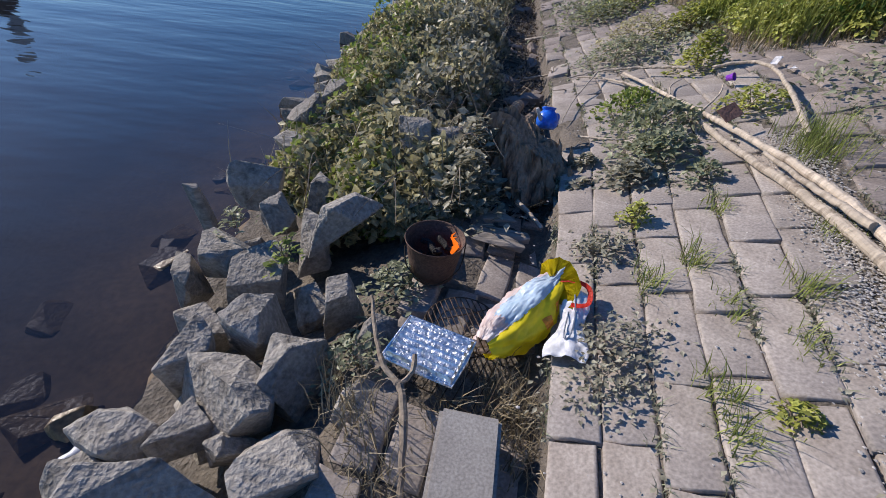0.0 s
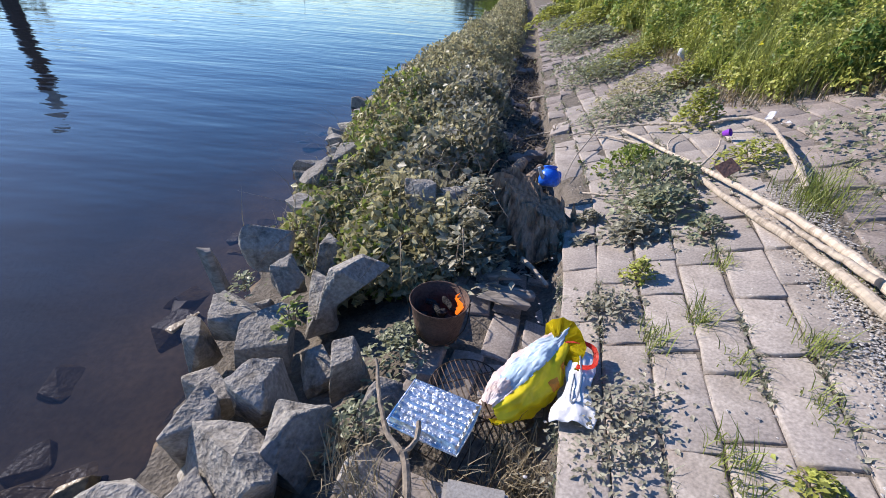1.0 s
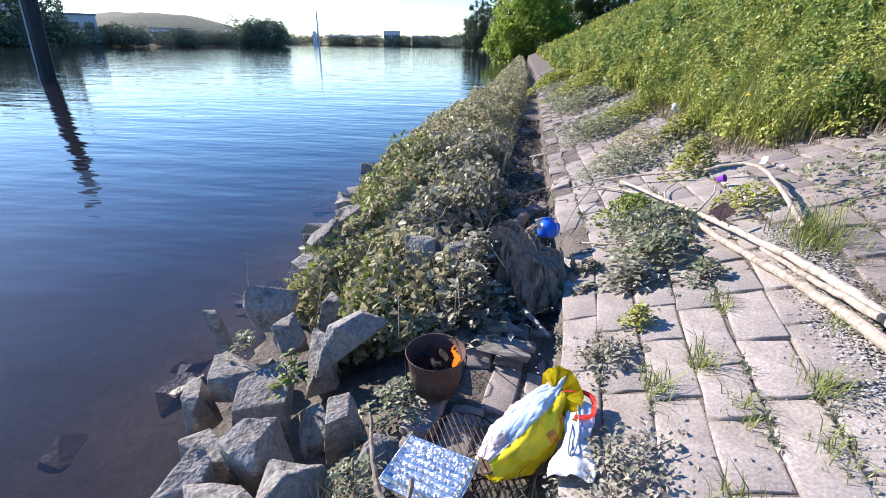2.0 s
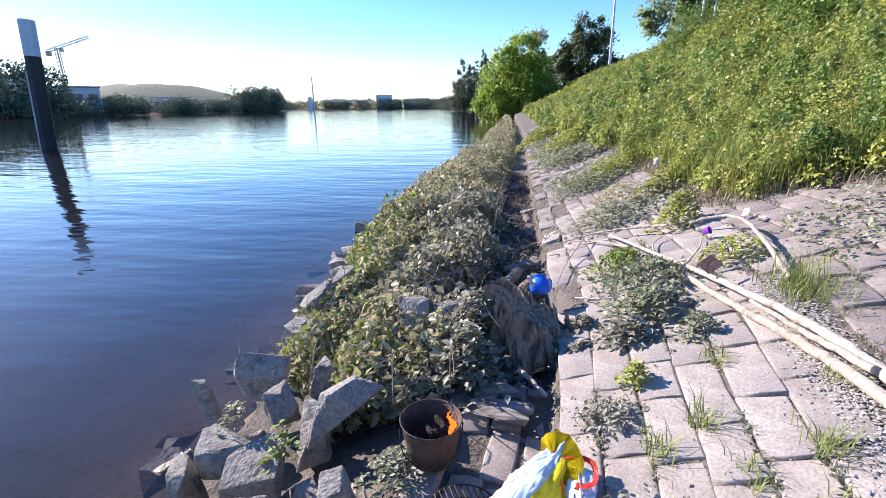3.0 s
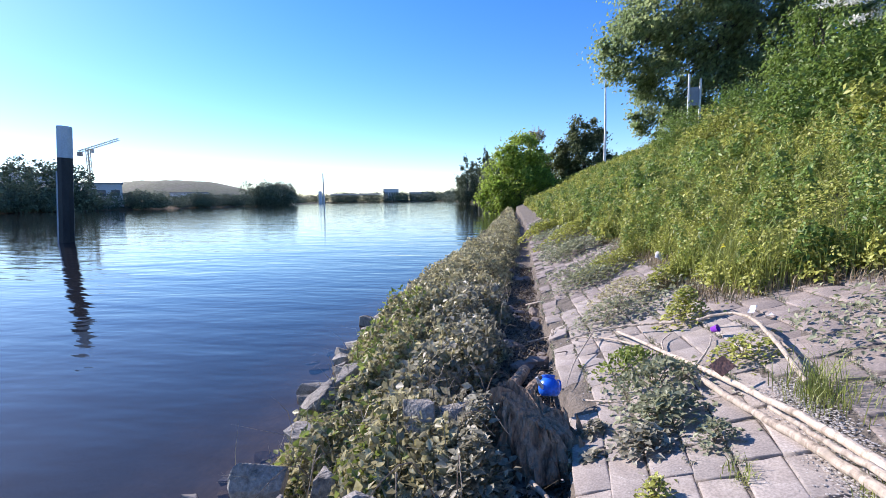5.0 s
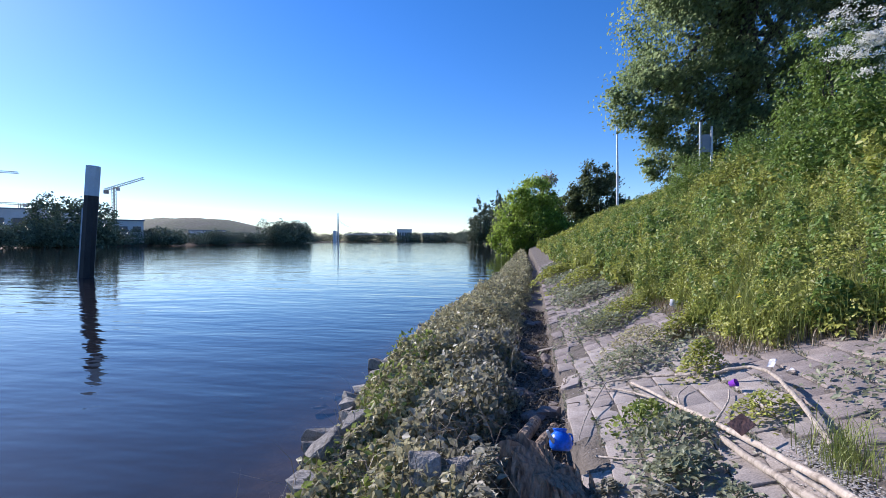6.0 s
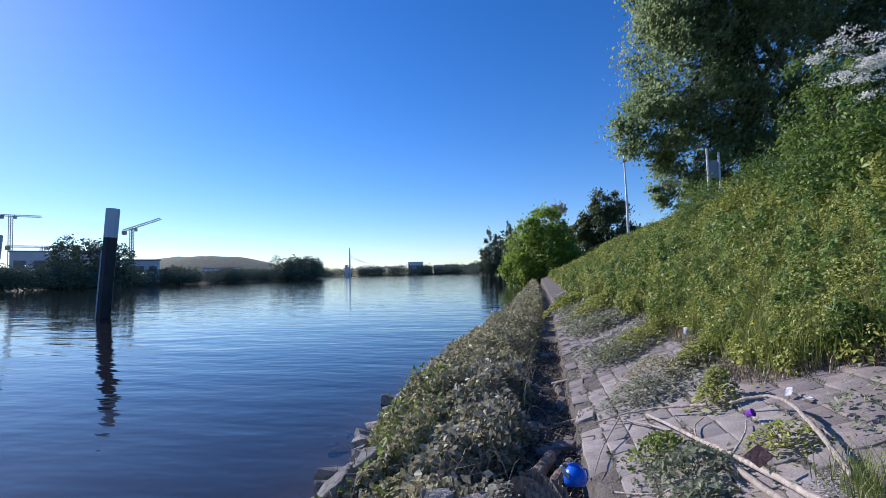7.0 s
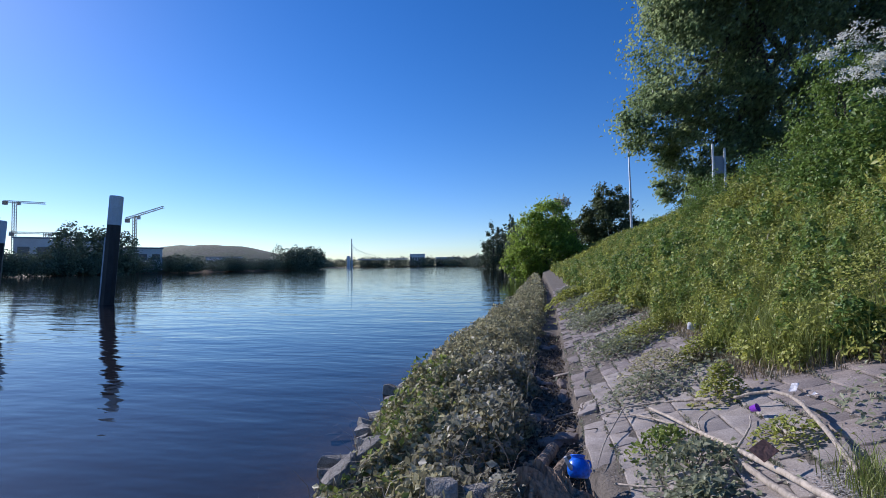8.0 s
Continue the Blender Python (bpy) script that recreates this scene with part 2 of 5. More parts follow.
def box(sx, sy, sz, bevel=0.0, centre=(0, 0, 0)):
    bm = bmesh.new()
    bmesh.ops.create_cube(bm, size=1, matrix=Matrix.Translation(centre) @ Matrix.Diagonal((sx, sy, sz, 1)))
    if bevel:
        bmesh.ops.bevel(bm, geom=bm.edges[:], offset=bevel, segments=2, affect="EDGES")
    return bm


def tube(points, radii, sides=8, wobble=0.0, seed=1):
    """A bent, tapered round bar through the points."""
    pts = [Vector(p) for p in points]
    r = random.Random(seed)
    bm = bmesh.new()
    rings = []
    ref = Vector((0, 0, 1))
    for i, p in enumerate(pts):
        d = (pts[min(i + 1, len(pts) - 1)] - pts[max(i - 1, 0)]).normalized()
        a = d.cross(ref)
        if a.length < 0.1:
            a = d.cross(Vector((1, 0, 0)))
        a.normalize()
        b = d.cross(a)
        rad = radii[i] if isinstance(radii, (list, tuple)) else radii
        rings.append([bm.verts.new(p + (a * math.cos(k * math.tau / sides) + b * math.sin(k * math.tau / sides)) * rad * (1 + wobble * r.uniform(-1, 1)))
                      for k in range(sides)])
    for r0, r1 in zip(rings, rings[1:]):
        for k in range(sides):
            bm.faces.new((r0[k], r0[(k + 1) % sides], r1[(k + 1) % sides], r1[k]))
    bm.faces.new(rings[0][::-1])
    bm.faces.new(rings[-1])
    bmesh.ops.recalc_face_normals(bm, faces=bm.faces[:])
    return bm


def smooth_line(points, n=24, jitter=0.0, seed=1):
    """A Catmull-Rom line through a few points."""
    p = [Vector(q) for q in points]
    r = random.Random(seed)
    out = []
    for i in range(n):
        u = i / (n - 1) * (len(p) - 1)
        k = min(int(u), len(p) - 2)
        f = u - k
        a, b, c, d = p[max(k - 1, 0)], p[k], p[k + 1], p[min(k + 2, len(p) - 1)]
        q = 0.5 * ((2 * b) + (c - a) * f + (2 * a - 5 * b + 4 * c - d) * f * f + (3 * b - a - 3 * c + d) * f ** 3)
        out.append(q + Vector((r.uniform(-1, 1), r.uniform(-1, 1), r.uniform(-1, 1))) * jitter)
    return out


def lathe(profile, sides=28, wobble=0.0, seed=1):
    """A turned body from (radius, height) pairs."""
    bm = bmesh.new()
    r = random.Random(seed)
    ring_list = []
    for rad, z in profile:
        ring_list.append([bm.verts.new((rad * (1 + wobble * r.uniform(-1, 1)) * math.cos(k * math.tau / sides), rad * math.sin(k * math.tau / sides), z))
                          for k in range(sides)])
    for a, b in zip(ring_list, ring_list[1:]):
        for k in range(sides):
            bm.faces.new((a[k], a[(k + 1) % sides], b[(k + 1) % sides], b[k]))
    bmesh.ops.recalc_face_normals(bm, faces=bm.faces[:])
    return bm


TO_LIGHT = np.array(sun_dir) * 0.32   # leaves turn their faces towards the sun


def leaves(name, centres, size, material, up=0.5, lean=None, length=1.7, sizes=None):
    """Many pointed leaves, each folded along its middle, facing mostly up (up: 0 any way, 1 flat)."""
    c = np.asarray(centres, float)
    n = len(c)
    nrm = rng.normal(size=(n, 3))
    nrm /= np.linalg.norm(nrm, axis=1)[:, None]
    nrm = nrm * (1 - up) + np.array([0, 0, 1.0]) * up
    nrm += TO_LIGHT
    if lean is not None:
        nrm += lean
    nrm /= np.linalg.norm(nrm, axis=1)[:, None]
    d = rng.normal(size=(n, 3))
    d -= nrm * (d * nrm).sum(1)[:, None]
    d /= np.linalg.norm(d, axis=1)[:, None]
    s = np.cross(nrm, d)
    k = (size * rng.uniform(0.6, 1.35, n) if sizes is None else sizes)[:, None]
    fold = nrm * k * 0.14
    base, tip = c - d * k * length / 2, c + d * k * length / 2 - nrm * k * 0.25
    l, r = c + s * k / 2 + fold - d * k * 0.12, c - s * k / 2 + fold - d * k * 0.12
    v = np.stack([base, l, tip, r], 1).reshape(-1, 3)
    i = np.arange(n)[:, None] * 4
    f = np.concatenate([i + [0, 2, 1], i + [0, 3, 2]], 1).reshape(-1, 3)
    return quick_mesh(name, v, f, material)


def blades(name, roots, height, width, material, spread=0.35, heights=None):
    """Grass blades: bent slips of four points from their roots."""
    c = np.asarray(roots, float)
    n = len(c)
    h = (height * rng.uniform(0.5, 1.3, n) if heights is None else heights)[:, None]
    a = rng.uniform(0, math.tau, n)
    d = np.stack([np.cos(a), np.sin(a), np.zeros(n)], 1)
    s = np.stack([-np.sin(a), np.cos(a), np.zeros(n)], 1) * width * rng.uniform(0.7, 1.3, n)[:, None] / 2
    z = np.array([0, 0, 1.0])
    b = rng.uniform(0.3, 1.0, n)[:, None] * spread
    mid, tip = c + z * h * 0.6 + d * h * b * 0.35, c + z * h * (1 - 0.25 * b) + d * h * b * 1.2
    v = np.stack([c - s, c + s, mid + s * 0.8, mid - s * 0.8, tip], 1).reshape(-1, 3)
    i = np.arange(n)[:, None] * 5
    f = np.concatenate([i + [0, 1, 2], i + [0, 2, 3], i + [3, 2, 4]], 1).reshape(-1, 3)
    return quick_mesh(name, v, f, material)


# ---- the lie of the land ----
WATER = -2.0


def drift(y):
    """How far the bank's line has moved to the right at y."""
    y = np.asarray(y, float)
    return 0.13 * (np.clip(y, -3, 3) - 0.7) + 0.055 * (np.clip(y, 3, 26) - 3) + 0.03 * (np.clip(y, 26, 90) - 26)


def grass_edge(y):
    """x at which the paving gives way to the green bank."""
    y = np.asarray(y, float)
    return np.interp(y, [-10, 1.5, 3.2, 4.2, 5.4, 7.3, 12, 21, 32, 90], [4.2, 4.0, 3.35, 2.45, 2.55, 2.6, 2.9, 2.85, 3.2, 5.2])


def water_edge(y):
    """x at which the river meets the stones."""
    return np.interp(y, [-10, 0, 1.2, 1.9, 2.4, 4.2, 6, 8.7, 12.8, 21, 40, 87, 120], [-1.3, -1.35, -1.42, -1.58, -1.60, -1.62, -1.72, -1.82, -1.55, -0.65, 0.3, 2.2, 3.0])


def lay(x, y):
    """How far the made ground has sunk along the river and up the slope."""
    return -0.07 * np.clip(x, -1.2, 4) - np.interp(y, [-4, 0, 2, 4, 7, 12, 30], [0, 0, 0.07, 0.13, 0.22, 0.22, 0.10])


def paved(x, y):
    return -1.49 + 0.45 * x - 0.02 * np.clip(y, -4, 26) + lay(x, y)


def left_shore(y):
    return np.interp(y, [-300, 200, 330, 600, 1000], [-150, -150, -165, -300, -430])


def right_shore(y):
    return np.interp(y, [-300, 0, 26, 90, 240, 600, 1000], [-2, -1.7, -0.6, 2.0, -5, -45, -120])


def height(x, y):
    """The ground's height: river bed, rock strip, trench, paved slope, green bank and its top."""
    x, y = np.broadcast_arrays(np.asarray(x, float), np.asarray(y, float))
    u = x - drift(y)
    w = water_edge(y)
    f = (x - w) / (drift(y) - 0.36 - w)
    strip = np.interp(f, [0, 0.5, 0.85, 1], [-2.02, -1.92, -1.72, -1.56])
    strip = np.where(x < w, np.maximum(-2.02 - 0.42 * (w - x), -4.5), strip)
    sunk = lay(x, y)
    low = np.where(u < -0.36, strip + sunk * np.clip(2 * f - 1, 0, 1), np.interp(u, [-0.36, 0.27, 0.31], [-1.55, -1.53, -1.42]) + sunk)
    z = np.where(u < 0.31, low, np.maximum(paved(x, y) - 0.027, -1.46 + sunk))
    e = grass_edge(y)
    bank = paved(e, y) - 0.028 + 0.54 * (x - e) - 0.012 * np.clip(y - 6, 0, 40) * np.clip((x - e) / 2, 0, 1)
    top = 4.6 - 0.02 * np.clip(y, 0, 60)
    bank = np.where(bank > top - 0.6, top - 0.6 * np.exp(-(bank - top + 0.6) / 0.6), bank)
    z = np.where(x > e, bank, z)
    z = np.where(u > 120, np.minimum(z, top), z)
    far = np.clip((left_shore(y) - x) / 6, 0, 1)
    z = np.where(x < -60, -4.5 + far * 4.2, z)
    end = np.clip((y - 1000) / 15, 0, 1)
    z = np.where((y > 985) & (z < -1), z * (1 - end) - 0.5 * end, z)
    right = np.clip((x - right_shore(y)) / 3, 0, 1)
    z = np.where((y > 90) & (x > -60) & (x < 60), np.maximum(z, -4.5 + right * 3.3), z)
    return z


def grid_sheet(name, xs, ys, zf, material, smooth=True):
    gx, gy = np.meshgrid(xs, ys)
    v = np.stack([gx, gy, zf(gx, gy)], -1).reshape(-1, 3)
    nx, ny = len(xs), len(ys)
    i = (np.arange(ny - 1)[:, None] * nx + np.arange(nx - 1)[None, :]).reshape(-1, 1)
    return quick_mesh(name, v, i + [0, 1, nx + 1, nx], material, smooth)


gx_all = np.unique(np.round(np.concatenate([-np.geomspace(9, 1600, 60), np.arange(-9, -3, 0.5), np.arange(-3, 6, 0.06), np.arange(6, 16, 0.4), np.geomspace(16, 1600, 30)]), 3))
gy_all = np.unique(np.round(np.concatenate([-np.geomspace(4, 300, 16), np.arange(-4, 12, 0.08), np.arange(12, 40, 0.5), np.geomspace(40, 1900, 70)]), 3))


def rough_height(x, y):
    z = height(x, y)
    near = (np.abs(x) < 6) & (np.abs(y) < 14)
    bumps = 0.007 * np.sin(x * 23 + np.sin(y * 9) * 2) * np.sin(y * 19 + np.sin(x * 7) * 2)
    return z + np.where(near, bumps, 0)


ground = tagged(new("ground", grid_sheet("ground", gx_all, gy_all, rough_height, M_SOIL)), "bare brown earth bank falling to the river", "ground", kind="structure")
# bed colour includes the painted dimming of deep water
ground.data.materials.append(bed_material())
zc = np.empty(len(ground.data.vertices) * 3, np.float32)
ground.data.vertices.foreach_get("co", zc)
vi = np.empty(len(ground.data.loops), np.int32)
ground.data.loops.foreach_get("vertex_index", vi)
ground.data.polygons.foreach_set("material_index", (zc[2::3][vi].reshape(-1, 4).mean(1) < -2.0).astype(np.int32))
water = tagged(new("water", grid_sheet("water", np.array([-1600.0, -400, -100, -20, 0, 12]), np.array([-300.0, -20, 0, 20, 100, 400, 1010]),
                                       lambda x, y: 0 * x + WATER, water_material())), "calm dark blue river with light ripples", "river", kind="structure")
water.visible_shadow = False


# ---- rocks along the water ----
def rock_mesh(name, sx, sy, sz, seed, material, points=13, cut=0.10):
    """An angular, broken boulder: the hull of scattered points, its edges worn and its faces pitted."""
    r = random.Random(seed)
    bm = bmesh.new()
    for _ in range(points):
        p = Vector((r.uniform(-1, 1), r.uniform(-1, 1), r.uniform(-1, 1)))
        p /= max(abs(p.x), abs(p.y), abs(p.z)) ** 0.8
        bm.verts.new((p.x * sx / 2, p.y * sy / 2, p.z * sz / 2))
    hull = bmesh.ops.convex_hull(bm, input=bm.verts[:])
    bmesh.ops.delete(bm, geom=[g for g in hull["geom_interior"] if isinstance(g, bmesh.types.BMVert)], context="VERTS")
    bmesh.ops.dissolve_limit(bm, angle_limit=radians(16), verts=bm.verts[:], edges=bm.edges[:])
    s = min(sx, sy, sz)
    bmesh.ops.bevel(bm, geom=bm.edges[:], offset=s * cut * 0.32, segments=2, affect="EDGES", profile=0.6)
    bmesh.ops.triangulate(bm, faces=bm.faces[:])
    for _ in range(2):
        bmesh.ops.subdivide_edges(bm, edges=[e for e in bm.edges if e.calc_length() > s * 0.13], cuts=1)
    bmesh.ops.triangulate(bm, faces=bm.faces[:])
    bm.normal_update()
    for v in bm.verts:
        q = v.co * (4.5 / max(sx, sy, sz)) + Vector((seed, 0, 0))
        v.co += v.normal * (noise.noise(q) * 0.032 + noise.noise(q * 4) * 0.016) * s
    me = bpy.data.meshes.new(name)
    bm.to_mesh(me)
    bm.free()
    me.materials.append(material)
    return me


ROCK_N = [0]


def rock(x, y, z, sx, sy, sz, turn=0, tip=0, side=0, label="angular grey riprap boulder at the water's edge", material=None, name="boulder", points=13):
    ROCK_N[0] += 1
    ob = new(name, rock_mesh(name, sx * 1.03, sy * 1.03, sz * 1.06, 11 + ROCK_N[0] * 3, material or M_ROCK, points))
    ob.matrix_basis = pose(x, y, z, tip, side, turn)
    return tagged(ob, label, "boulder", group="riprap boulders")


rock(-1.16, 1.80, -1.66, 0.26, 0.34, 0.30, 20, 20, 10, "tall pale grey boulder with a sloping lit face")
rock(-1.34, 1.66, -1.78, 0.20, 0.22, 0.26, -15)
rock(-1.27, 2.40, -1.62, 0.30, 0.28, 0.34, 10, 5, 8, "blocky grey boulder beside the brambles")
rock(-0.64, 2.00, -1.56, 0.18, 0.30, 0.46, -28, -18, 24, "upright grey slab leaning beside the brambles", points=11)
rock(-0.82, 1.98, -1.66, 0.22, 0.24, 0.30, 30)
rock(-1.04, 2.16, -1.66, 0.20, 0.24, 0.24, 12)
rock(-0.94, 1.68, -1.68, 0.27, 0.30, 0.26, 5, 0, 0, "flat-topped grey boulder in shade")
rock(-1.01, 1.17, -1.68, 0.22, 0.26, 0.32, 18, 12, 6, "pointed grey boulder beside dark water")
rock(-0.79, 1.34, -1.62, 0.22, 0.28, 0.34, -12, 10, 0, "tall grey boulder with rough broken faces")
rock(-0.77, 0.96, -1.63, 0.36, 0.32, 0.38, 14, -6, 10, "large squarish pale boulder with a flat top", points=11)
rock(-0.52, 1.10, -1.60, 0.34, 0.28, 0.28, -20, 8, 0, "broad pale grey boulder with broken faces")
rock(-0.46, 1.45, -1.60, 0.20, 0.24, 0.26, 25)
rock(-1.07, 0.84, -1.72, 0.27, 0.24, 0.24, -18)
rock(-0.88, 0.86, -1.68, 0.22, 0.18, 0.20, 40)
rock(-0.80, 0.60, -1.62, 0.42, 0.26, 0.30, 6, 0, 4, "squared grey boulder with a smooth top", points=10)
rock(-1.06, 0.62, -1.76, 0.24, 0.26, 0.26, 33)
rock(-0.50, 0.76, -1.60, 0.30, 0.30, 0.22, 18)
rock(-0.66, 0.80, -1.66, 0.18, 0.16, 0.16, 8)
rock(-1.36, 3.60, -1.66, 0.30, 0.34, 0.30, 24, 10, 20, "pale flat-sided boulder at the water's edge", points=10)
rock(-1.22, 3.90, -1.62, 0.30, 0.34, 0.34, 10)
rock(-1.28, 3.05, -1.70, 0.26, 0.28, 0.22, -10)
rock(-0.36, 2.72, -1.36, 0.22, 0.20, 0.28, 12, 0, 0, "grey boulder poking through the brambles")
rock(-0.20, 2.98, -1.46, 0.42, 0.30, 0.20, 5, 0, 0, "flat grey stone under the brambles")
rock(-0.92, 1.06, -1.80, 0.24, 0.24, 0.22, 60)
rock(-0.66, 1.62, -1.76, 0.26, 0.26, 0.22, 10)
rock(-1.12, 1.42, -1.82, 0.24, 0.26, 0.22, 30)
rock(-0.64, 1.24, -1.78, 0.20, 0.22, 0.20, 70)
rock(-0.92, 2.44, -1.70, 0.28, 0.30, 0.30, 50)
rock(-0.60, 2.36, -1.66, 0.26, 0.26, 0.30, 15)
rock(-1.20, 2.02, -1.84, 0.24, 0.26, 0.20, 75)
rock(-0.30, 0.98, -1.60, 0.18, 0.22, 0.16, 12)
rock(-0.28, 1.28, -1.58, 0.17, 0.24, 0.16, -8)
rock(-1.30, 0.86, -1.98, 0.18, 0.16, 0.12, 20, 0, 0, "dark wet stone half under water", M_WET)
rock(-1.46, 0.98, -2.00, 0.20, 0.16, 0.12, 50, 0, 0, "dark wet stone half under water", M_WET)
for k in range(20):   # stones on the shallow bed
    y = random.uniform(0.5, 6.5)
    x = float(water_edge(y)) + random.uniform(-0.75, -0.05)
    s = random.uniform(0.16, 0.34)
    rock(x, y, float(height(x, y)) - 0.03, s, s * random.uniform(0.7, 1.2), s * 0.6, random.uniform(0, 180), 0, 0,
         "brown stone on the river bed under water", M_WET, "bed_stone")
for k in range(60):   # stones along the edge beyond, under and beside the brambles
    y = 4.2 + 26 * (k / 60) ** 1.4
    x = float(water_edge(y)) + random.uniform(-0.15, 0.25)
    s = random.uniform(0.22, 0.42)
    rock(x, y, max(float(height(x, y)), -2.05) + s * 0.2, s, s * random.uniform(0.8, 1.3), s * 0.8, random.uniform(0, 180))

# ---- the paved slope ----
pavement = thing("pavement", "weathered stone pitching in long rows with weedy joints", "pavement", kind="structure")


def stone_block(length, width, thick, seed):
    """A worn paving stone: chamfered round its top, slightly hollow or crowned, corners out of true."""
    r = random.Random(seed)
    rings = []
    for inset, z in ((0.0, -thick), (0.0, -0.009), (0.004, -0.002), (0.012, 0.0)):
        ring = []
        for sx, sy in ((-1, -1), (0, -1), (1, -1), (1, 0), (1, 1), (0, 1), (-1, 1), (-1, 0)):
            ring.append(((width / 2 - inset) * sx, (length / 2 - inset * 0.35) * sy, z))
        rings.append(ring)
    off = [(r.uniform(-1, 1) * 0.007, r.uniform(-1, 1) * 0.010, r.uniform(-1, 1) * 0.004) for _ in range(8)]
    v = [(p[0] + o[0], p[1] + o[1], p[2] + (o[2] if k else 0)) for k, ring in enumerate(rings) for p, o in zip(ring, off)]
    v.append((0, 0, r.uniform(-0.002, 0.005)))
    f = []
    for k in range(3):
        for i in range(8):
            j = (i + 1) % 8
            f += [(k * 8 + i, k * 8 + j, k * 8 + 8 + j), (k * 8 + i, k * 8 + 8 + j, k * 8 + 8 + i)]
    f += [(24 + i, 24 + (i + 1) % 8, 32) for i in range(8)]
    return np.array(v), np.array(f)


ROW_W = 0.152
SLOPE = math.atan(0.38)


def row_line(r, y):
    """x of the middle of paving row r at y; the rows spread a little as they go."""
    yy = np.clip(y, -3, 3) - 0.7
    fan = 1 + 0.12 * np.clip(yy, -0.8, 2.3)
    return 0.305 + drift(y) + (r + 0.5) * ROW_W * fan


shared = {}
joined_v, joined_f, joined_n, loose = [], [], 0, 0
for r in range(13):
    y = -1.6 + random.uniform(0, 0.3)
    while y < 27:
        fan = 1 + 0.12 * min(max(y - 0.7, -0.8), 2.3)
        length = random.choice((0.28, 0.33, 0.38, 0.44))
        ym = y + length / 2
        x = float(row_line(r, ym))
        if x > float(grass_edge(ym)) + 0.25:
            break
        y += length + random.uniform(0.001, 0.004)
        gravel = 5.45 < r + 0.0 < 6.5 and ym < 2.7
        if gravel:
            continue
        if (ym > 9 and random.random() < 0.12) or (r == 0 and ym > 2.9 and random.random() < 0.45) or (r == 1 and ym > 3.2 and random.random() < 0.15):
            continue
        w = ROW_W * fan / math.cos(SLOPE) - 0.005
        turn = -math.degrees(math.atan(float(row_line(r, ym + 0.2) - row_line(r, ym - 0.2)) / 0.4))
        sink = -0.012 - 0.004 * (r > 6) + random.uniform(-0.004, 0.004) + 0.006 * (r == 0)
        m = pose(x, ym, float(paved(x, ym)) + sink, random.gauss(0, 0.3 + 2.0 * (r < 2 and ym > 2.9)), -math.degrees(SLOPE) + 2.4 + random.gauss(0, 0.6 + 2.5 * (r < 2 and ym > 2.9)), turn + random.gauss(0, 4.0 * (r == 0 and ym > 2.9)))
        v, f = stone_block(length, w, 0.09, r * 97 + int(ym * 31))
        near = 0.2 < ym < 6.0 and loose < 290
        if near:
            key = (r < 7, round(length, 2), round(w, 2), random.randrange(4))
            if key not in shared:
                shared[key] = quick_mesh("paving_stone", v, f, M_STONE if r < 7 else M_STONE_WORN)
            part("paving_stone", shared[key], None, pavement, m=m)
            loose += 1
        else:
            mm = np.array(m)
            joined_v.append(v @ mm[:3, :3].T + mm[:3, 3])
            joined_f.append(f + joined_n)
            joined_n += len(v)
tagged(part("paving_stones_beyond", quick_mesh("paving_stones_beyond", np.concatenate(joined_v), np.concatenate(joined_f), M_STONE_UP), None, pavement), kind="stuff")


def scatter_slope(n, x0, x1, y0, y1):
    y = rng.uniform(y0, y1, n)
    x = rng.uniform(x0, x1, n) + drift(y)
    return np.stack([x, y, paved(x, y)], 1)


def pebbles(name, p, size, material, label):
    """Loose small stones as little five-sided lumps."""
    n = len(p)
    s = size * rng.uniform(0.4, 1.5, n)[:, None, None]
    a = rng.uniform(0, math.tau, (n, 1)) + np.arange(5)[None] * math.tau / 5
    ring = np.stack([np.cos(a), np.sin(a) * 0.8, np.zeros_like(a)], -1) * rng.uniform(0.7, 1.2, (n, 5, 1))
    top = np.tile(np.array([[[0.1, 0, 0.38]]]), (n, 1, 1))
    v = (np.concatenate([ring, top], 1) * s + p[:, None, :]).reshape(-1, 3)
    i = np.arange(n)[:, None] * 6
    f = np.concatenate([i + [k, (k + 1) % 5, 5] for k in range(5)], 1).reshape(-1, 3)
    return tagged(new(name, quick_mesh(name, v, f, material)), label, "gravel", kind="stuff")


yg = rng.uniform(-1.2, 2.7, 15000)
xg = row_line(6.0, yg) - 0.08 + rng.normal(0, 0.062, 15000)
pebbles("gravel", np.stack([xg, yg, paved(xg, yg) - 0.010 + rng.uniform(-0.015, 0.012, 15000)], 1), 0.0068, M_GRAVEL, "pale crushed gravel and mortar strip between the stones")
pd = scatter_slope(2600, 0.2, 2.6, 0.3, 11)
pebbles("grit", pd + [0, 0, -0.008], 0.006, M_GRAVEL, "scattered grit and crumbs on the paving")

# stones laid flat in the trench floor, near the fire
floor_stones = thing("trench_paving", "flat worn stones laid along the foot of the slope", "pavement", kind="structure")
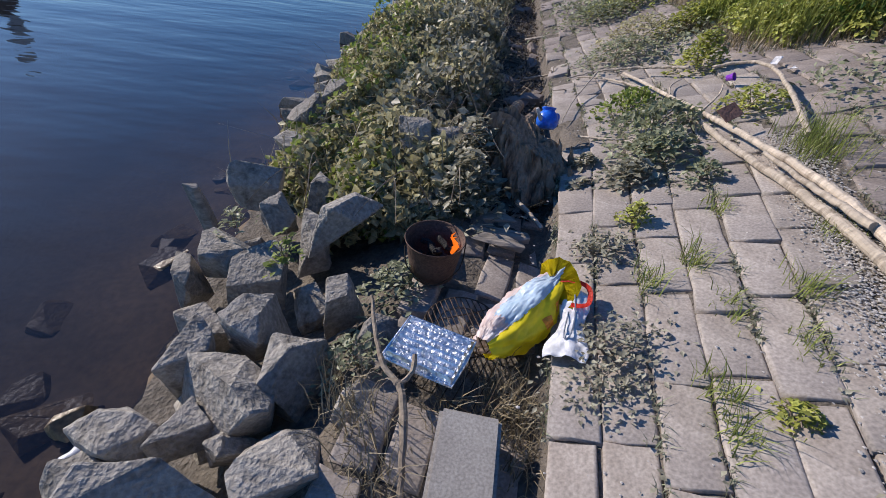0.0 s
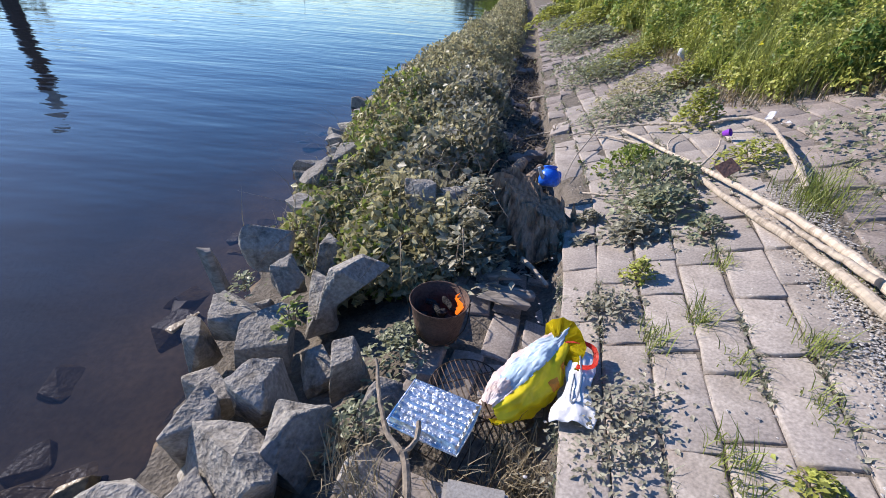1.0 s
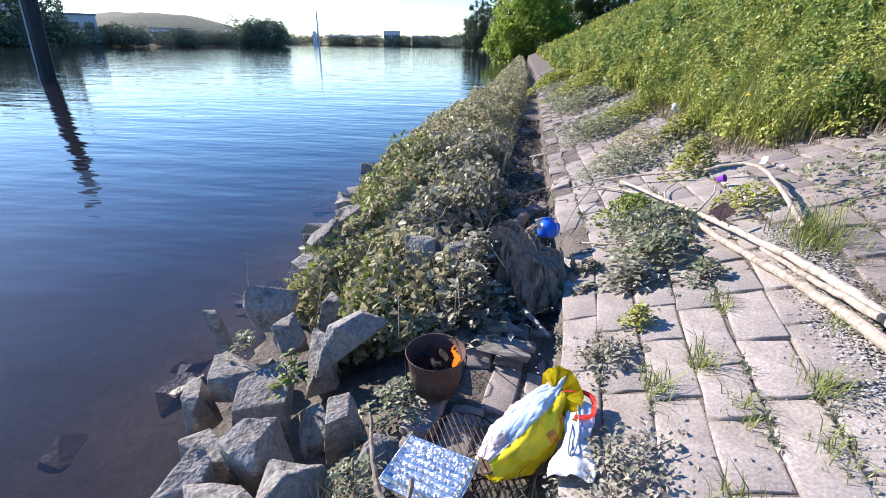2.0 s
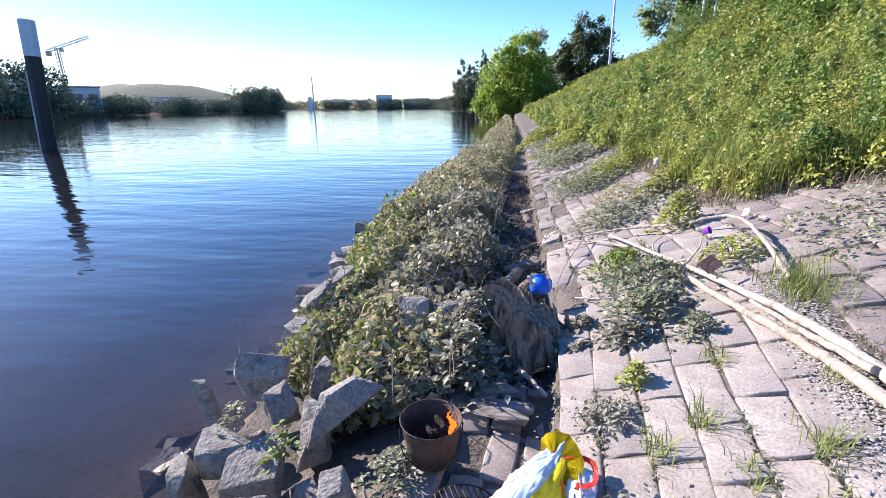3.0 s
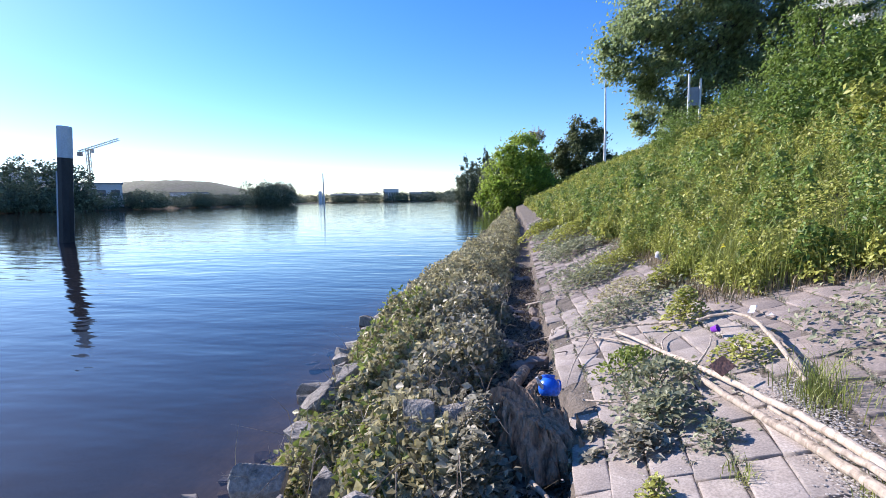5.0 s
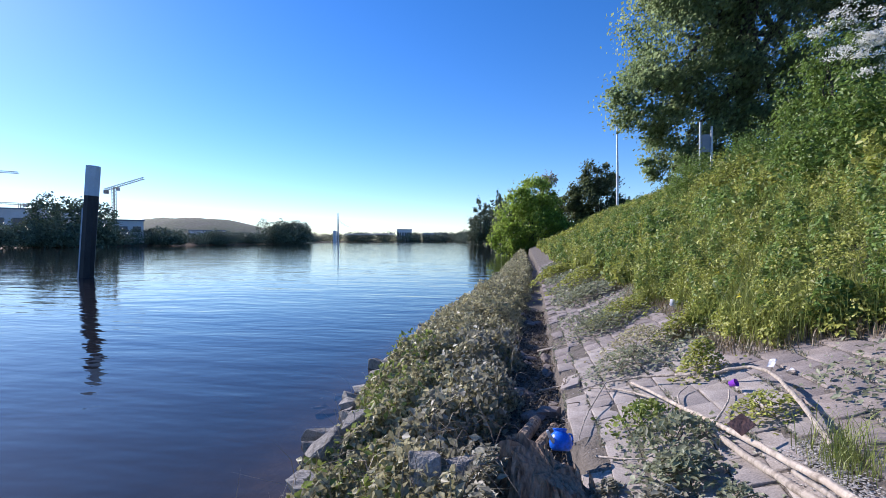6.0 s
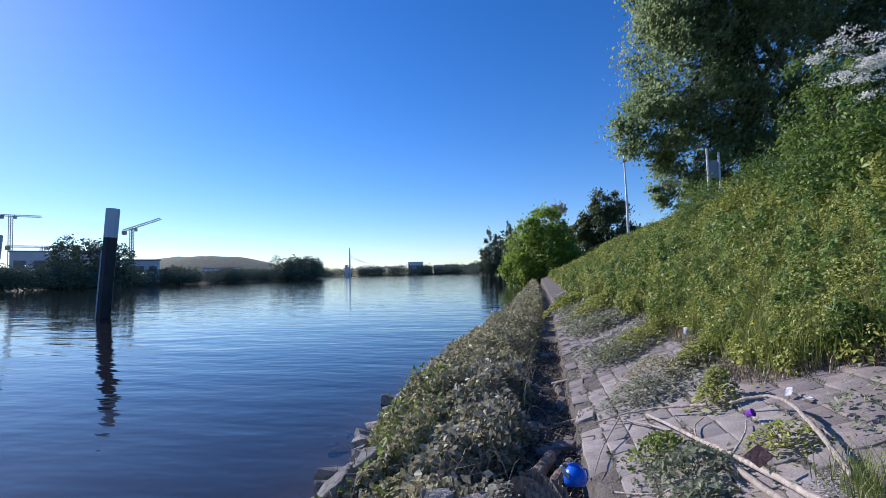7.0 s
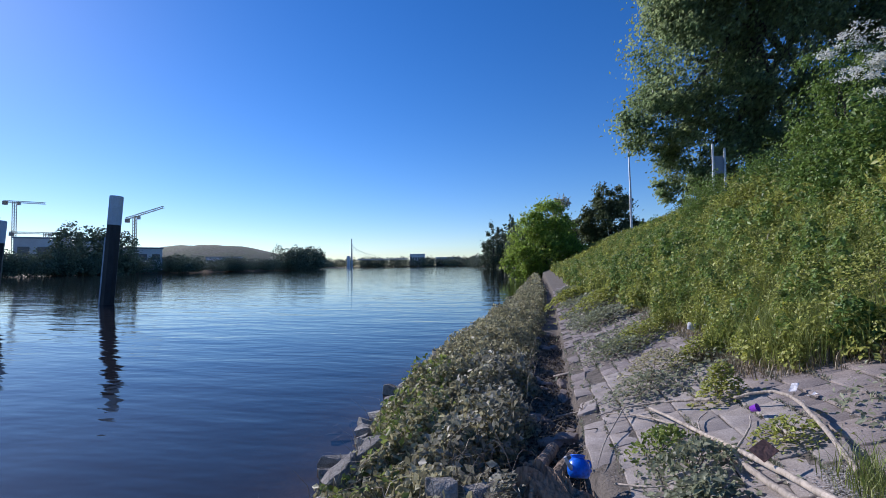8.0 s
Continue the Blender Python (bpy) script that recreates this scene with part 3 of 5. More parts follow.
for r in range(4):
    y = -0.6
    while y < 2.75:
        length = random.uniform(0.24, 0.36)
        ym = y + length / 2
        y += length + 0.025
        x = -0.27 + r * 0.165 + float(drift(ym)) + random.uniform(-0.01, 0.01)
        if (r == 0 and ym < 0.5) or random.random() < 0.16:
            continue
        v, f = stone_block(length, 0.145, 0.09, r * 11 + int(ym * 10))
        part("paving_stone", quick_mesh("paving_stone", v, f, M_STONE), None, floor_stones,
             m=pose(x, ym, -1.512 + float(lay(x, ym)) + random.uniform(-0.03, 0.015), random.gauss(0, 4), random.gauss(0, 4), random.gauss(-7, 7)))

bmb = box(0.20, 0.46, 0.20, 0.012)
block = part("concrete_block", bmb, M_CONC)
block.matrix_basis = pose(0.08, 0.70, -1.485 + float(lay(0.08, 0.7)), 2, 0, -4)
tagged(block, "loose grey concrete kerb block lying on the stones", "block")

# ---- green bank, weeds and brambles ----
def bank_points(n, y0, y1, depth, power=1.0, lo=0.0):
    y = y0 + (y1 - y0) * rng.uniform(0, 1, n) ** power
    x = grass_edge(y) + lo + depth * rng.uniform(0, 1, n) ** 1.15 - 0.12 + 0.18 * np.sin(y * 2.1) + 0.10 * np.sin(y * 5.3)
    return np.stack([x, y, height(x, y)], 1)


def patchy(p, scale, seed):
    """A smooth 0..1 value over the plan that makes drifts of plants."""
    x, y = p[:, 0] * scale + seed, p[:, 1] * scale * 0.8 + seed * 1.7
    return 0.5 + 0.25 * np.sin(x + 1.3 * np.sin(y * 0.9)) + 0.25 * np.sin(y * 1.3 + 1.1 * np.sin(x * 1.1))


def mound(p, amount):
    return amount * (0.10 + 0.45 * patchy(p, 1.7, 3.0) ** 1.5 + 0.75 * patchy(p, 6.5, 7.0) ** 1.6) * rng.uniform(0.05, 1.0, len(p)) ** 0.55


p = bank_points(150000, 2.6, 16, 6.0)
pn = patchy(p, 0.9, 1.0)
p[:, 2] += mound(p, 0.62)
sz = 0.019 * rng.uniform(0.6, 1.5, len(p)) * (1 + 0.05 * np.clip(p[:, 1] - 4, 0, 12))
keep = pn > 0.42
bank_green = tagged(new("bank_herbs", leaves("bank_herbs", p[keep], 0.04, L_HERB, 0.45, sizes=sz[keep])), "yellow-green leafy herbs covering the bank", "herbs", kind="stuff")
tagged(new("bank_nettles", leaves("bank_nettles", p[~keep], 0.05, L_HERB_DEEP, 0.45, sizes=sz[~keep] * 1.2)), "deep green nettles and creepers on the bank", "herbs", kind="stuff")
p = bank_points(170000, 8, 75, 11, 1.3)
p[:, 2] += mound(p, 0.8)
sz = (0.022 + 0.0024 * p[:, 1]) * rng.uniform(0.6, 1.4, len(p))
tagged(new("bank_scrub", leaves("bank_scrub", p, 0.08, L_HERB, 0.4, sizes=sz)), "green herbs and scrub on the long bank", "herbs", kind="stuff")
p = bank_points(60000, 2.6, 14, 6.5)
p = p[patchy(p, 1.4, 5.0) > 0.30]
tagged(new("bank_grass", blades("bank_grass", p, 0.46, 0.006, L_GRASS, 0.5)), "long grass standing among the bank's herbs", "grass", kind="stuff")
p = bank_points(26000, 9, 48, 11, 1.3)
tagged(new("far_bank_grass", blades("far_bank_grass", p, 0.6, 0.035, L_GRASS, 0.5)), "long grass on the bank beyond", "grass", kind="stuff")
p = bank_points(5200, 2.4, 13, 0.55, lo=-0.22)
tagged(new("dry_fringe", blades("dry_fringe", p, 0.16, 0.007, L_DRY, 0.9)), "dry straw and dead stalks along the bank's foot", "grass", kind="stuff")
p = bank_points(220, 3, 24, 8)
p[:, 2] += 0.45
tagged(new("bank_flowers", leaves("bank_flowers", p, 0.045, L_YELLOW, 0.7, length=1.0)), "small yellow flowers dotted over the bank", "flowers", kind="stuff")


def plant_stands(name, n, y0, y1, depth, tall, wide, leaf, material, label, per=120, lo=0.0, power=1.0):
    """Upright leafy stands of herbs, each a tapering column of leaves with a bare foot."""
    c = bank_points(n, y0, y1, depth, power, lo)
    h = tall * rng.uniform(0.45, 1.15, n)
    pick = np.repeat(np.arange(n), per)
    t = rng.uniform(0.05, 1, len(pick)) ** 0.7
    r = wide * (1.15 - 0.75 * t) * np.sqrt(rng.uniform(0, 1, len(pick))) * (0.6 + 0.7 * rng.uniform(0, 1, n)[pick])
    a = rng.uniform(0, math.tau, len(pick))
    lean = rng.normal(0, 0.16, (n, 2))[pick] * (t * h[pick])[:, None]
    q = c[pick] + np.stack([r * np.cos(a) + lean[:, 0] - 0.06 * t, r * np.sin(a) + lean[:, 1], t * h[pick]], 1)
    out = np.stack([np.cos(a), np.sin(a), np.zeros(len(a))], 1) * 0.5
    sz = leaf * (1.25 - 0.6 * t) * rng.uniform(0.7, 1.3, len(t)) * rng.uniform(0.7, 1.3, n)[pick]
    return tagged(new(name, leaves(name, q, leaf, material, 0.4, lean=out, sizes=sz)), label, "herbs", kind="stuff")


plant_stands("nettle_stands", 230, 2.9, 12, 5.0, 0.75, 0.17, 0.036, L_HERB_DEEP, "tall deep green nettle stands on the bank", lo=0.2)
plant_stands("yellow_stands", 420, 2.8, 13, 5.5, 0.62, 0.18, 0.028, L_HERB, "yellow-green leafy stands on the bank", lo=0.15)
plant_stands("bright_stands", 160, 2.8, 12, 5.0, 0.60, 0.18, 0.038, L_HERB_DEEP, "bright broad-leaved stands on the bank", lo=0.2)
plant_stands("edge_stands", 240, 2.6, 10, 0.40, 0.28, 0.13, 0.024, L_HERB, "leafy herbs leaning over the paving's edge", lo=0.0)
plant_stands("far_stands", 600, 10, 45, 10, 1.0, 0.36, 0.07, L_HERB_DEEP, "tall deep green stands along the bank", per=90, power=1.3)
plant_stands("far_yellow_stands", 500, 10, 45, 10, 0.8, 0.36, 0.065, L_HERB, "yellow-green stands along the bank", per=90, power=1.3)
# taller bushes high on the bank
for bx, by, bw, bh, n, lm in ((6.9, 9.5, 2.4, 2.0, 6000, L_HERB_DEEP), (8.2, 12.9, 2.8, 2.5, 6000, L_HERB_DEEP), (7.2, 15.5, 2.4, 1.6, 4200, L_HERB),
                              (9.4, 18.5, 3.0, 2.0, 4600, L_HERB_DEEP), (5.9, 7.2, 1.7, 1.0, 3600, L_HERB), (9.6, 24, 3.4, 2.2, 4200, L_HERB_DEEP), (6.4, 11.5, 1.8, 1.0, 3000, L_HERB)):
    q = rng.normal(size=(n, 3))
    q /= np.linalg.norm(q, axis=1)[:, None]
    q *= (rng.uniform(0.4, 1, n)[:, None]) ** 0.6 * (1 + 0.3 * np.sin(q[:, :1] * 9 + by) * np.sin(q[:, 1:2] * 8))
    q[:, 2] = np.abs(q[:, 2])
    q *= [bw / 2, bw / 2, bh]
    q += [bx, by, float(height(bx, by)) - 0.2]
    sh = thing("shrub", "leafy green shrub high on the bank", "shrub", group="bank shrubs")
    part("crown", leaves("crown", np.concatenate([q, q + rng.normal(size=q.shape) * 0.07]), 0.055, lm, 0.35), None, sh)
    base = Vector((bx, by, float(height(bx, by)) - 0.2))
    part("stem", tube([base, base + Vector((0.1, 0, bh * 0.6))], [0.05, 0.02], 6), M_BARK, sh)


def bramble(name, n, y0, y1, size, material, tall, x0=0.0, x1=1.0, label="", power=1.0, up=0.22):
    """The low tangle along the river: a long mound of leaves with a ragged outline."""
    y = y0 + (y1 - y0) * rng.uniform(0, 1, n) ** power
    u = rng.uniform(0, 1, n)
    edge = 0.10 * np.sin(y * 3.1) + 0.07 * np.sin(y * 7.7 + 1)
    narrow = np.clip((y - y0 + 0.15) / 0.9, 0.25, 1)
    left, right = water_edge(y) + 0.12 + (1 - narrow) * 0.8, drift(y) - 0.10 - np.interp(y, [2.2, 3.2, 4.5, 7, 12, 20], [0.26, 0.20, 0.26, 0.22, 0.14, 0.05]) + 0.09 * np.sin(y * 2.7 + 0.6)
    x = left + (x0 + (x1 - x0) * u) * (right - left) + edge
    xx = x
    dome = np.clip(1 - np.abs(u * 2 - 1) ** 3.2, 0, 1) * (0.70 + 0.26 * np.sin(y * 2.3) * np.sin(y * 0.9 + 2) + 0.22 * np.sin(xx * 7 + np.sin(y * 2.7) * 2) * np.sin(y * 4.3 + np.sin(xx * 3) * 2)) * np.clip((y - y0 + 0.3) / 1.1, 0.3, 1)
    z = np.maximum(height(x, y), -1.95) + 0.02 + tall * dome * rng.uniform(0.0, 1.0, n) ** 0.45 + rng.exponential(0.02, n)
    return tagged(new(name, leaves(name, np.stack([x, y, z], 1), size, material, up)), label, "brambles", kind="stuff")


LBR = "dusty green bramble tangle on the riverside stones"
bramble("brambles", 26000, 2.1, 7.0, 0.043, L_BRAMBLE, 0.72, label=LBR)
bramble("young_brambles", 3600, 2.1, 7.0, 0.040, L_BRAMBLE_HI, 0.76, label="fresh light-green shoots among the brambles", x0=0.0, x1=0.7)
bramble("grey_brambles", 5200, 2.2, 7.0, 0.046, L_GREY, 0.74, label="dusty grey bramble leaves", x0=0.35, x1=1.05)
bramble("brambles_beyond", 42000, 6.4, 30, 0.05, L_BRAMBLE, 0.74, label=LBR, power=1.4)
bramble("far_brambles", 5000, 28, 88, 0.16, L_BRAMBLE, 0.9, label=LBR)


sy = 2.3 + 7 * rng.uniform(0, 1, 420) ** 1.2
sx = water_edge(sy) + 0.2 + (drift(sy) - 0.45 - water_edge(sy)) * rng.uniform(0, 1, 420)
tagged(new("bramble_dead_stems", blades("bramble_dead_stems", np.stack([sx, sy, np.maximum(height(sx, sy), -1.95) + 0.28], 1), 0.36, 0.005, L_DRY, 1.1)), "dry dead stems sticking out of the brambles", "stems", kind="stuff")


# ---- trees ----
def crown_points(lobes, n):
    """Leaf places: several clumps on every lobe's shell and inside, with gaps between the clumps."""
    vol = np.array([a * b * c for *_, a, b, c in lobes]) ** 0.7
    share = (n * vol / vol.sum()).astype(int)
    out = []
    for (x, y, z, a, b, c), k in zip(lobes, share):
        clumps = max(8, int(k / 90))
        q = rng.normal(size=(clumps, 3))
        q /= np.linalg.norm(q, axis=1)[:, None]
        q *= rng.uniform(0.45, 1.0, clumps)[:, None] ** 0.5
        pick = rng.integers(0, clumps, k)
        r = rng.uniform(0.10, 0.26, clumps)[pick][:, None]
        pts = q[pick] + rng.normal(size=(k, 3)) * r * [0.8, 0.8, 0.6]
        out.append(pts * [a, b, c] + [x, y, z])
    return np.concatenate(out)


def tree(label, x, y, lobes, n, size, leaf, trunk=0.2, base=None, up=0.3, far=1.0, drop=0.0, shift=0.0):
    x, y = (x + shift) * far, y * far
    lobes = [((a + shift) * far, b * far, (c - drop) * far, d * far, e * far, f * far) for a, b, c, d, e, f in lobes]
    trunk, size = trunk * far, size * far
    z0 = float(height(x, y)) - 0.1 if base is None else base
    t = thing("tree", label, "tree")
    part("crown", leaves("crown", crown_points(lobes, n), size, leaf, up, lean=TO_LIGHT * 1.6), None, t)
    mid = max(l[2] for l in lobes)
    part("trunk", tube(smooth_line([(x, y, z0), (x + 0.15, y, (z0 + mid) / 2), (x, y + 0.2, mid)], 8, 0.04), [trunk * (1.15 - 0.1 * i) for i in range(8)], 9, 0.06), M_BARK, t)
    for i, l in enumerate(lobes):
        s = Vector((x, y, z0 + (mid - z0) * (0.35 + 0.4 * (i % 3) / 3)))
        e = Vector(l[:3])
        part("limb", tube(smooth_line([s, (s + e) / 2 + Vector((0, 0, -0.3)), e], 6, 0.05, i), [trunk * (0.5 - 0.07 * k) for k in range(6)], 6), M_BARK, t)
    return t


tree("bright green bushy tree at the water's edge", 3.3, 42,
     [(3.0, 42, 3.2, 2.9, 2.6, 2.8), (3.4, 42, 5.6, 2.0, 2.0, 2.1), (1.4, 41.5, 2.2, 1.8, 1.8, 1.9), (5.0, 42, 2.4, 1.6, 1.8, 2.0), (2.2, 41.5, 0.6, 2.2, 1.6, 1.1), (4.6, 42.5, 4.6, 1.4, 1.4, 1.6)],
     24000, 0.15, L_BRIGHT, 0.2, far=1.6, drop=1.7, shift=-1.1)
tree("dark green round tree on the bank", 10, 46,
     [(9.8, 46, 6.2, 2.6, 2.4, 2.6), (10.2, 46, 8.4, 1.7, 1.6, 1.7), (7.6, 46, 4.6, 1.9, 1.8, 2.2), (12.2, 46, 5.4, 1.5, 1.6, 1.2), (8.6, 45.5, 6.6, 1.4, 1.4, 1.5)],
     20000, 0.16, L_DARKTREE, 0.2, far=1.6, drop=2.3, shift=-1.3)
tree("pale slender willow behind the bushy tree", 6, 51, [(5.9, 51, 7.8, 0.9, 0.9, 2.0), (4.9, 51, 7.0, 0.8, 0.8, 1.4), (6.4, 51, 6.0, 1.2, 1.0, 1.6)], 2600, 0.15, L_GREY, 0.12, far=1.6, drop=2.2, shift=-1.3)
tree("small rounded bush beside the dark tree", 13.2, 47, [(13.2, 47, 5.6, 1.4, 1.2, 1.1)], 2200, 0.17, L_BRAMBLE, 0.08, far=1.6, drop=2.6, shift=-1.3)
tree("huge dark green poplar on top of the bank", 15.5, 31,
     [(14.5, 31, 20.5, 5.0, 4.0, 4.2), (11.6, 30.5, 15.2, 3.4, 3.2, 4.0), (9.6, 30, 11.2, 2.5, 2.4, 2.2), (12.2, 30.5, 9.0, 2.6, 2.5, 2.6), (17.6, 31, 15.5, 4.0, 3.5, 4.0),
      (15.4, 31, 25.5, 4.6, 4, 3.6), (20.5, 31, 20.5, 4.5, 4, 4.5), (11.5, 30, 19.5, 2.8, 2.6, 3.0), (19.5, 30, 11.5, 3.0, 2.5, 2.2), (11.2, 30, 6.8, 1.7, 1.6, 1.5), (14.6, 30, 8.6, 2.6, 2.2, 2.2), (17.2, 30, 9.4, 2.4, 2.0, 2.2), (13.6, 29.5, 12.0, 2.6, 2.2, 2.0)],
     125000, 0.15, L_TREE, 0.5, drop=2.2, shift=-0.8)
tree("dark green tree with ragged crown on the bank top", 23.5, 28,
     [(23, 28, 15, 4.2, 3.5, 4.5), (26, 28, 11, 4.5, 3.5, 3.5), (22.0, 28, 10, 2.6, 2.2, 2.2), (25, 28, 20, 4.5, 3.5, 4), (20.5, 28.5, 8.2, 2.0, 1.8, 1.6)], 70000, 0.15, L_TREE, 0.35, drop=2.6)
tree("elder bush with creamy white blossom", 8.7, 12.4, [(8.7, 12.4, 4.7, 1.1, 1.1, 1.2), (8.5, 12.2, 5.7, 0.8, 0.8, 0.8), (9.4, 12.4, 4.2, 1.0, 1.0, 1.2)], 9000, 0.05, L_HERB_DEEP, 0.06, drop=1.1, shift=-0.8)
q = crown_points([(8.4, 11.6, 4.55, 0.9, 0.6, 0.85), (8.9, 11.6, 3.95, 0.9, 0.6, 0.6)], 110) + [-0.8, -0.4, 0.05]
q = np.repeat(q, 34, 0) + rng.normal(size=(len(q) * 34, 3)) * [0.07, 0.07, 0.03]
tagged(new("elder_blossom", leaves("elder_blossom", q, 0.034, L_WHITE, 0.3, lean=np.array([-0.6, -0.7, 0.2]), length=1.0)), "flat creamy white flower heads on the elder", "blossom", kind="stuff")
for k, (px, py, ph, pr) in enumerate(((-4.2, 222, 24, 2.0), (-13.5, 226, 21, 4.2), (-9.0, 232, 19, 4.0), (-18, 250, 14, 4.0), (-1.0, 190, 17, 4.5), (2.5, 150, 12, 4.0))):
    tree("dark green riverside poplar in the distance", px, py, [(px, py, ph * 0.34 - 1.5, pr, pr, ph * 0.34), (px, py, ph * 0.68, pr * 0.8, pr * 0.8, ph * 0.30), (px + pr * 0.4, py, ph * 0.2, pr, pr, ph * 0.2)],
         6500, 0.40, L_FAR, 0.3, base=-1.5)


def wood(name, rows, label):
    """Far woods as one mass of leaf clumps: (x, y, height, radius, leaves) for every tree."""
    pts, sz = [], []
    for x, y, h, r, n in rows:
        n = int(n * 4.6)
        q = rng.normal(size=(n, 3))
        q /= np.linalg.norm(q, axis=1)[:, None]
        q *= rng.uniform(0.5, 1.0, (n, 1)) ** 0.5 * (1 + 0.25 * np.sin(q[:, :1] * 7 + x) * np.sin(q[:, 2:] * 6 + y))
        pts.append(q * [r, r, h * 0.55] + [x, y, h * 0.46 - 1.2])
        sz.append(np.full(n, 0.062 * r + h * 0.013) * rng.uniform(0.7, 1.3, n))
    return tagged(new(name, leaves(name, np.concatenate(pts), 1, L_FAR, 0.3, sizes=np.concatenate(sz))), label, "woods", kind="stuff")


R = random.Random(5)
rows = [(-157, 134, 17, 5, 420), (-158, 133, 9, 6, 260), (-162, 150, 17, 8, 520), (-152, 151, 16, 6, 420), (-157, 149, 9, 9, 400)]
for k in range(260):   # low scrub along the left shore
    y = 20 + 320 * R.random() ** 1.3
    rows.append((float(left_shore(y)) - R.uniform(1, 14), y, R.uniform(4, 8), R.uniform(3, 6), 130))
for k in range(60):
    y = R.uniform(285, 420)
    rows.append((float(left_shore(y)) - R.uniform(2, 20) + 14 * (y < 350), y, R.uniform(11, 16.5), R.uniform(5, 8), 190))
for k in range(170):
    y = R.uniform(400, 1000)
    rows.append((float(left_shore(y)) - R.uniform(2, 18), y, R.uniform(7, 13), R.uniform(7, 12), 90))
wood("far_woods", rows, "dark green woods and scrub along the far shore")
rows = []
for k in range(170):
    x = R.uniform(-560, -60)
    rows.append((x, R.uniform(1004, 1060), R.uniform(14, 24), R.uniform(9, 15), 90))
for k in range(110):
    y = 240 + 760 * R.random() ** 1.3
    rows.append((float(right_shore(y)) + R.uniform(2, 25), y, R.uniform(13, 22) + 5 * (y < 450), R.uniform(5, 11), 150))
for k in range(22):
    y = R.uniform(95, 240)
    rows.append((float(right_shore(y)) + R.uniform(3, 16), y, R.uniform(5, 9), R.uniform(3, 6), 170))
wood("river_bend_woods", rows, "green woods where the river bends away")

# ---- the far shore ----
hill = bmesh.new()
bmesh.ops.create_grid(hill, x_segments=40, y_segments=16, size=1)
for v in hill.verts:
    d = (v.co.x ** 2 + v.co.y ** 2) ** 0.5
    top = max(0.0, 1 - d ** 1.6)
    v.co = Vector((v.co.x * 190, v.co.y * 120, min(42 * top, 36 + 3 * noise.noise(v.co * 5)) + noise.noise(v.co * 9) * 1.2 * top - 4))
hill_ob = part("hill", hill, M_HILL, smooth=True)
hill_ob.matrix_basis = pose(-455, 590, 0, 0, 0, -8)
tagged(hill_ob, "grassed flat-topped spoil hill beyond the far woods", "hill", kind="structure")
cover = part("sheeted_slope", box(70, 40, 1.2, 0.1), M_SHEET)
cover.matrix_basis = pose(-480, 555, 27.5, 12, 0, -8)
tagged(cover, "blue-grey sheeting laid over the hilltop", "sheeting")


def long_house(name, x, y, w, d, h, label, bays=6, turn=0, base=-0.5):
    """A plain far building: walls, flat roof slab, and a band of separate windows."""
    b = thing(name, label, "building", pose(x, y, base, 0, 0, turn))
    part("wall", box(w, d, h, 0, (0, 0, h / 2)), M_FACADE, b)
    part("roof", box(w + 0.8, d + 0.8, 0.6, 0, (0, 0, h + 0.3)), M_SHEET, b)
    for k in range(bays):
        part("window", box(w / bays * 0.6, 0.3, h * 0.25, 0, (-w / 2 + (k + 0.5) * w / bays, -d / 2 - 0.1, h * 0.62)), M_GLASSDARK, b)
    return b


long_house("harbour_hall", -196, 166, 30, 18, 13.5, "pale grey flat-roofed hall behind the far shore", 5, 45)
long_house("low_hall", -176, 172, 34, 14, 9.5, "low blue-grey warehouse behind the far shore", 7, 45)
long_house("white_house", -236, 330, 26, 10, 9, "small white house among far trees", 4, 30)
long_house("office_block", -240, 1040, 34, 20, 28, "boxy office block far down the river", 6, 8)
long_house("far_terrace", -170, 1060, 60, 16, 20, "long low pale building far down the river", 9, 8)

tower = thing("bridge_pylon", "slender pale bridge pylon far down the river", "pylon", pose(-347, 895, -2))
part("mast", lathe([(0.01, 60), (0.9, 60), (1.5, 30), (1.9, 0), (0.01, 0)], 10), M_FACADE, tower)
part("pier", box(6, 6, 24, 0.3, (-7, 0, 12)), M_FACADE, tower)
part("deck", box(110, 6, 2.2, 0.1, (58, 30, 17)), M_FACADE, tower)
for k in range(5):
    part("stay", tube([(0, 0, 50 - k * 3), (16 + k * 14, 30, 16)], 0.12, 5), M_STEEL, tower)


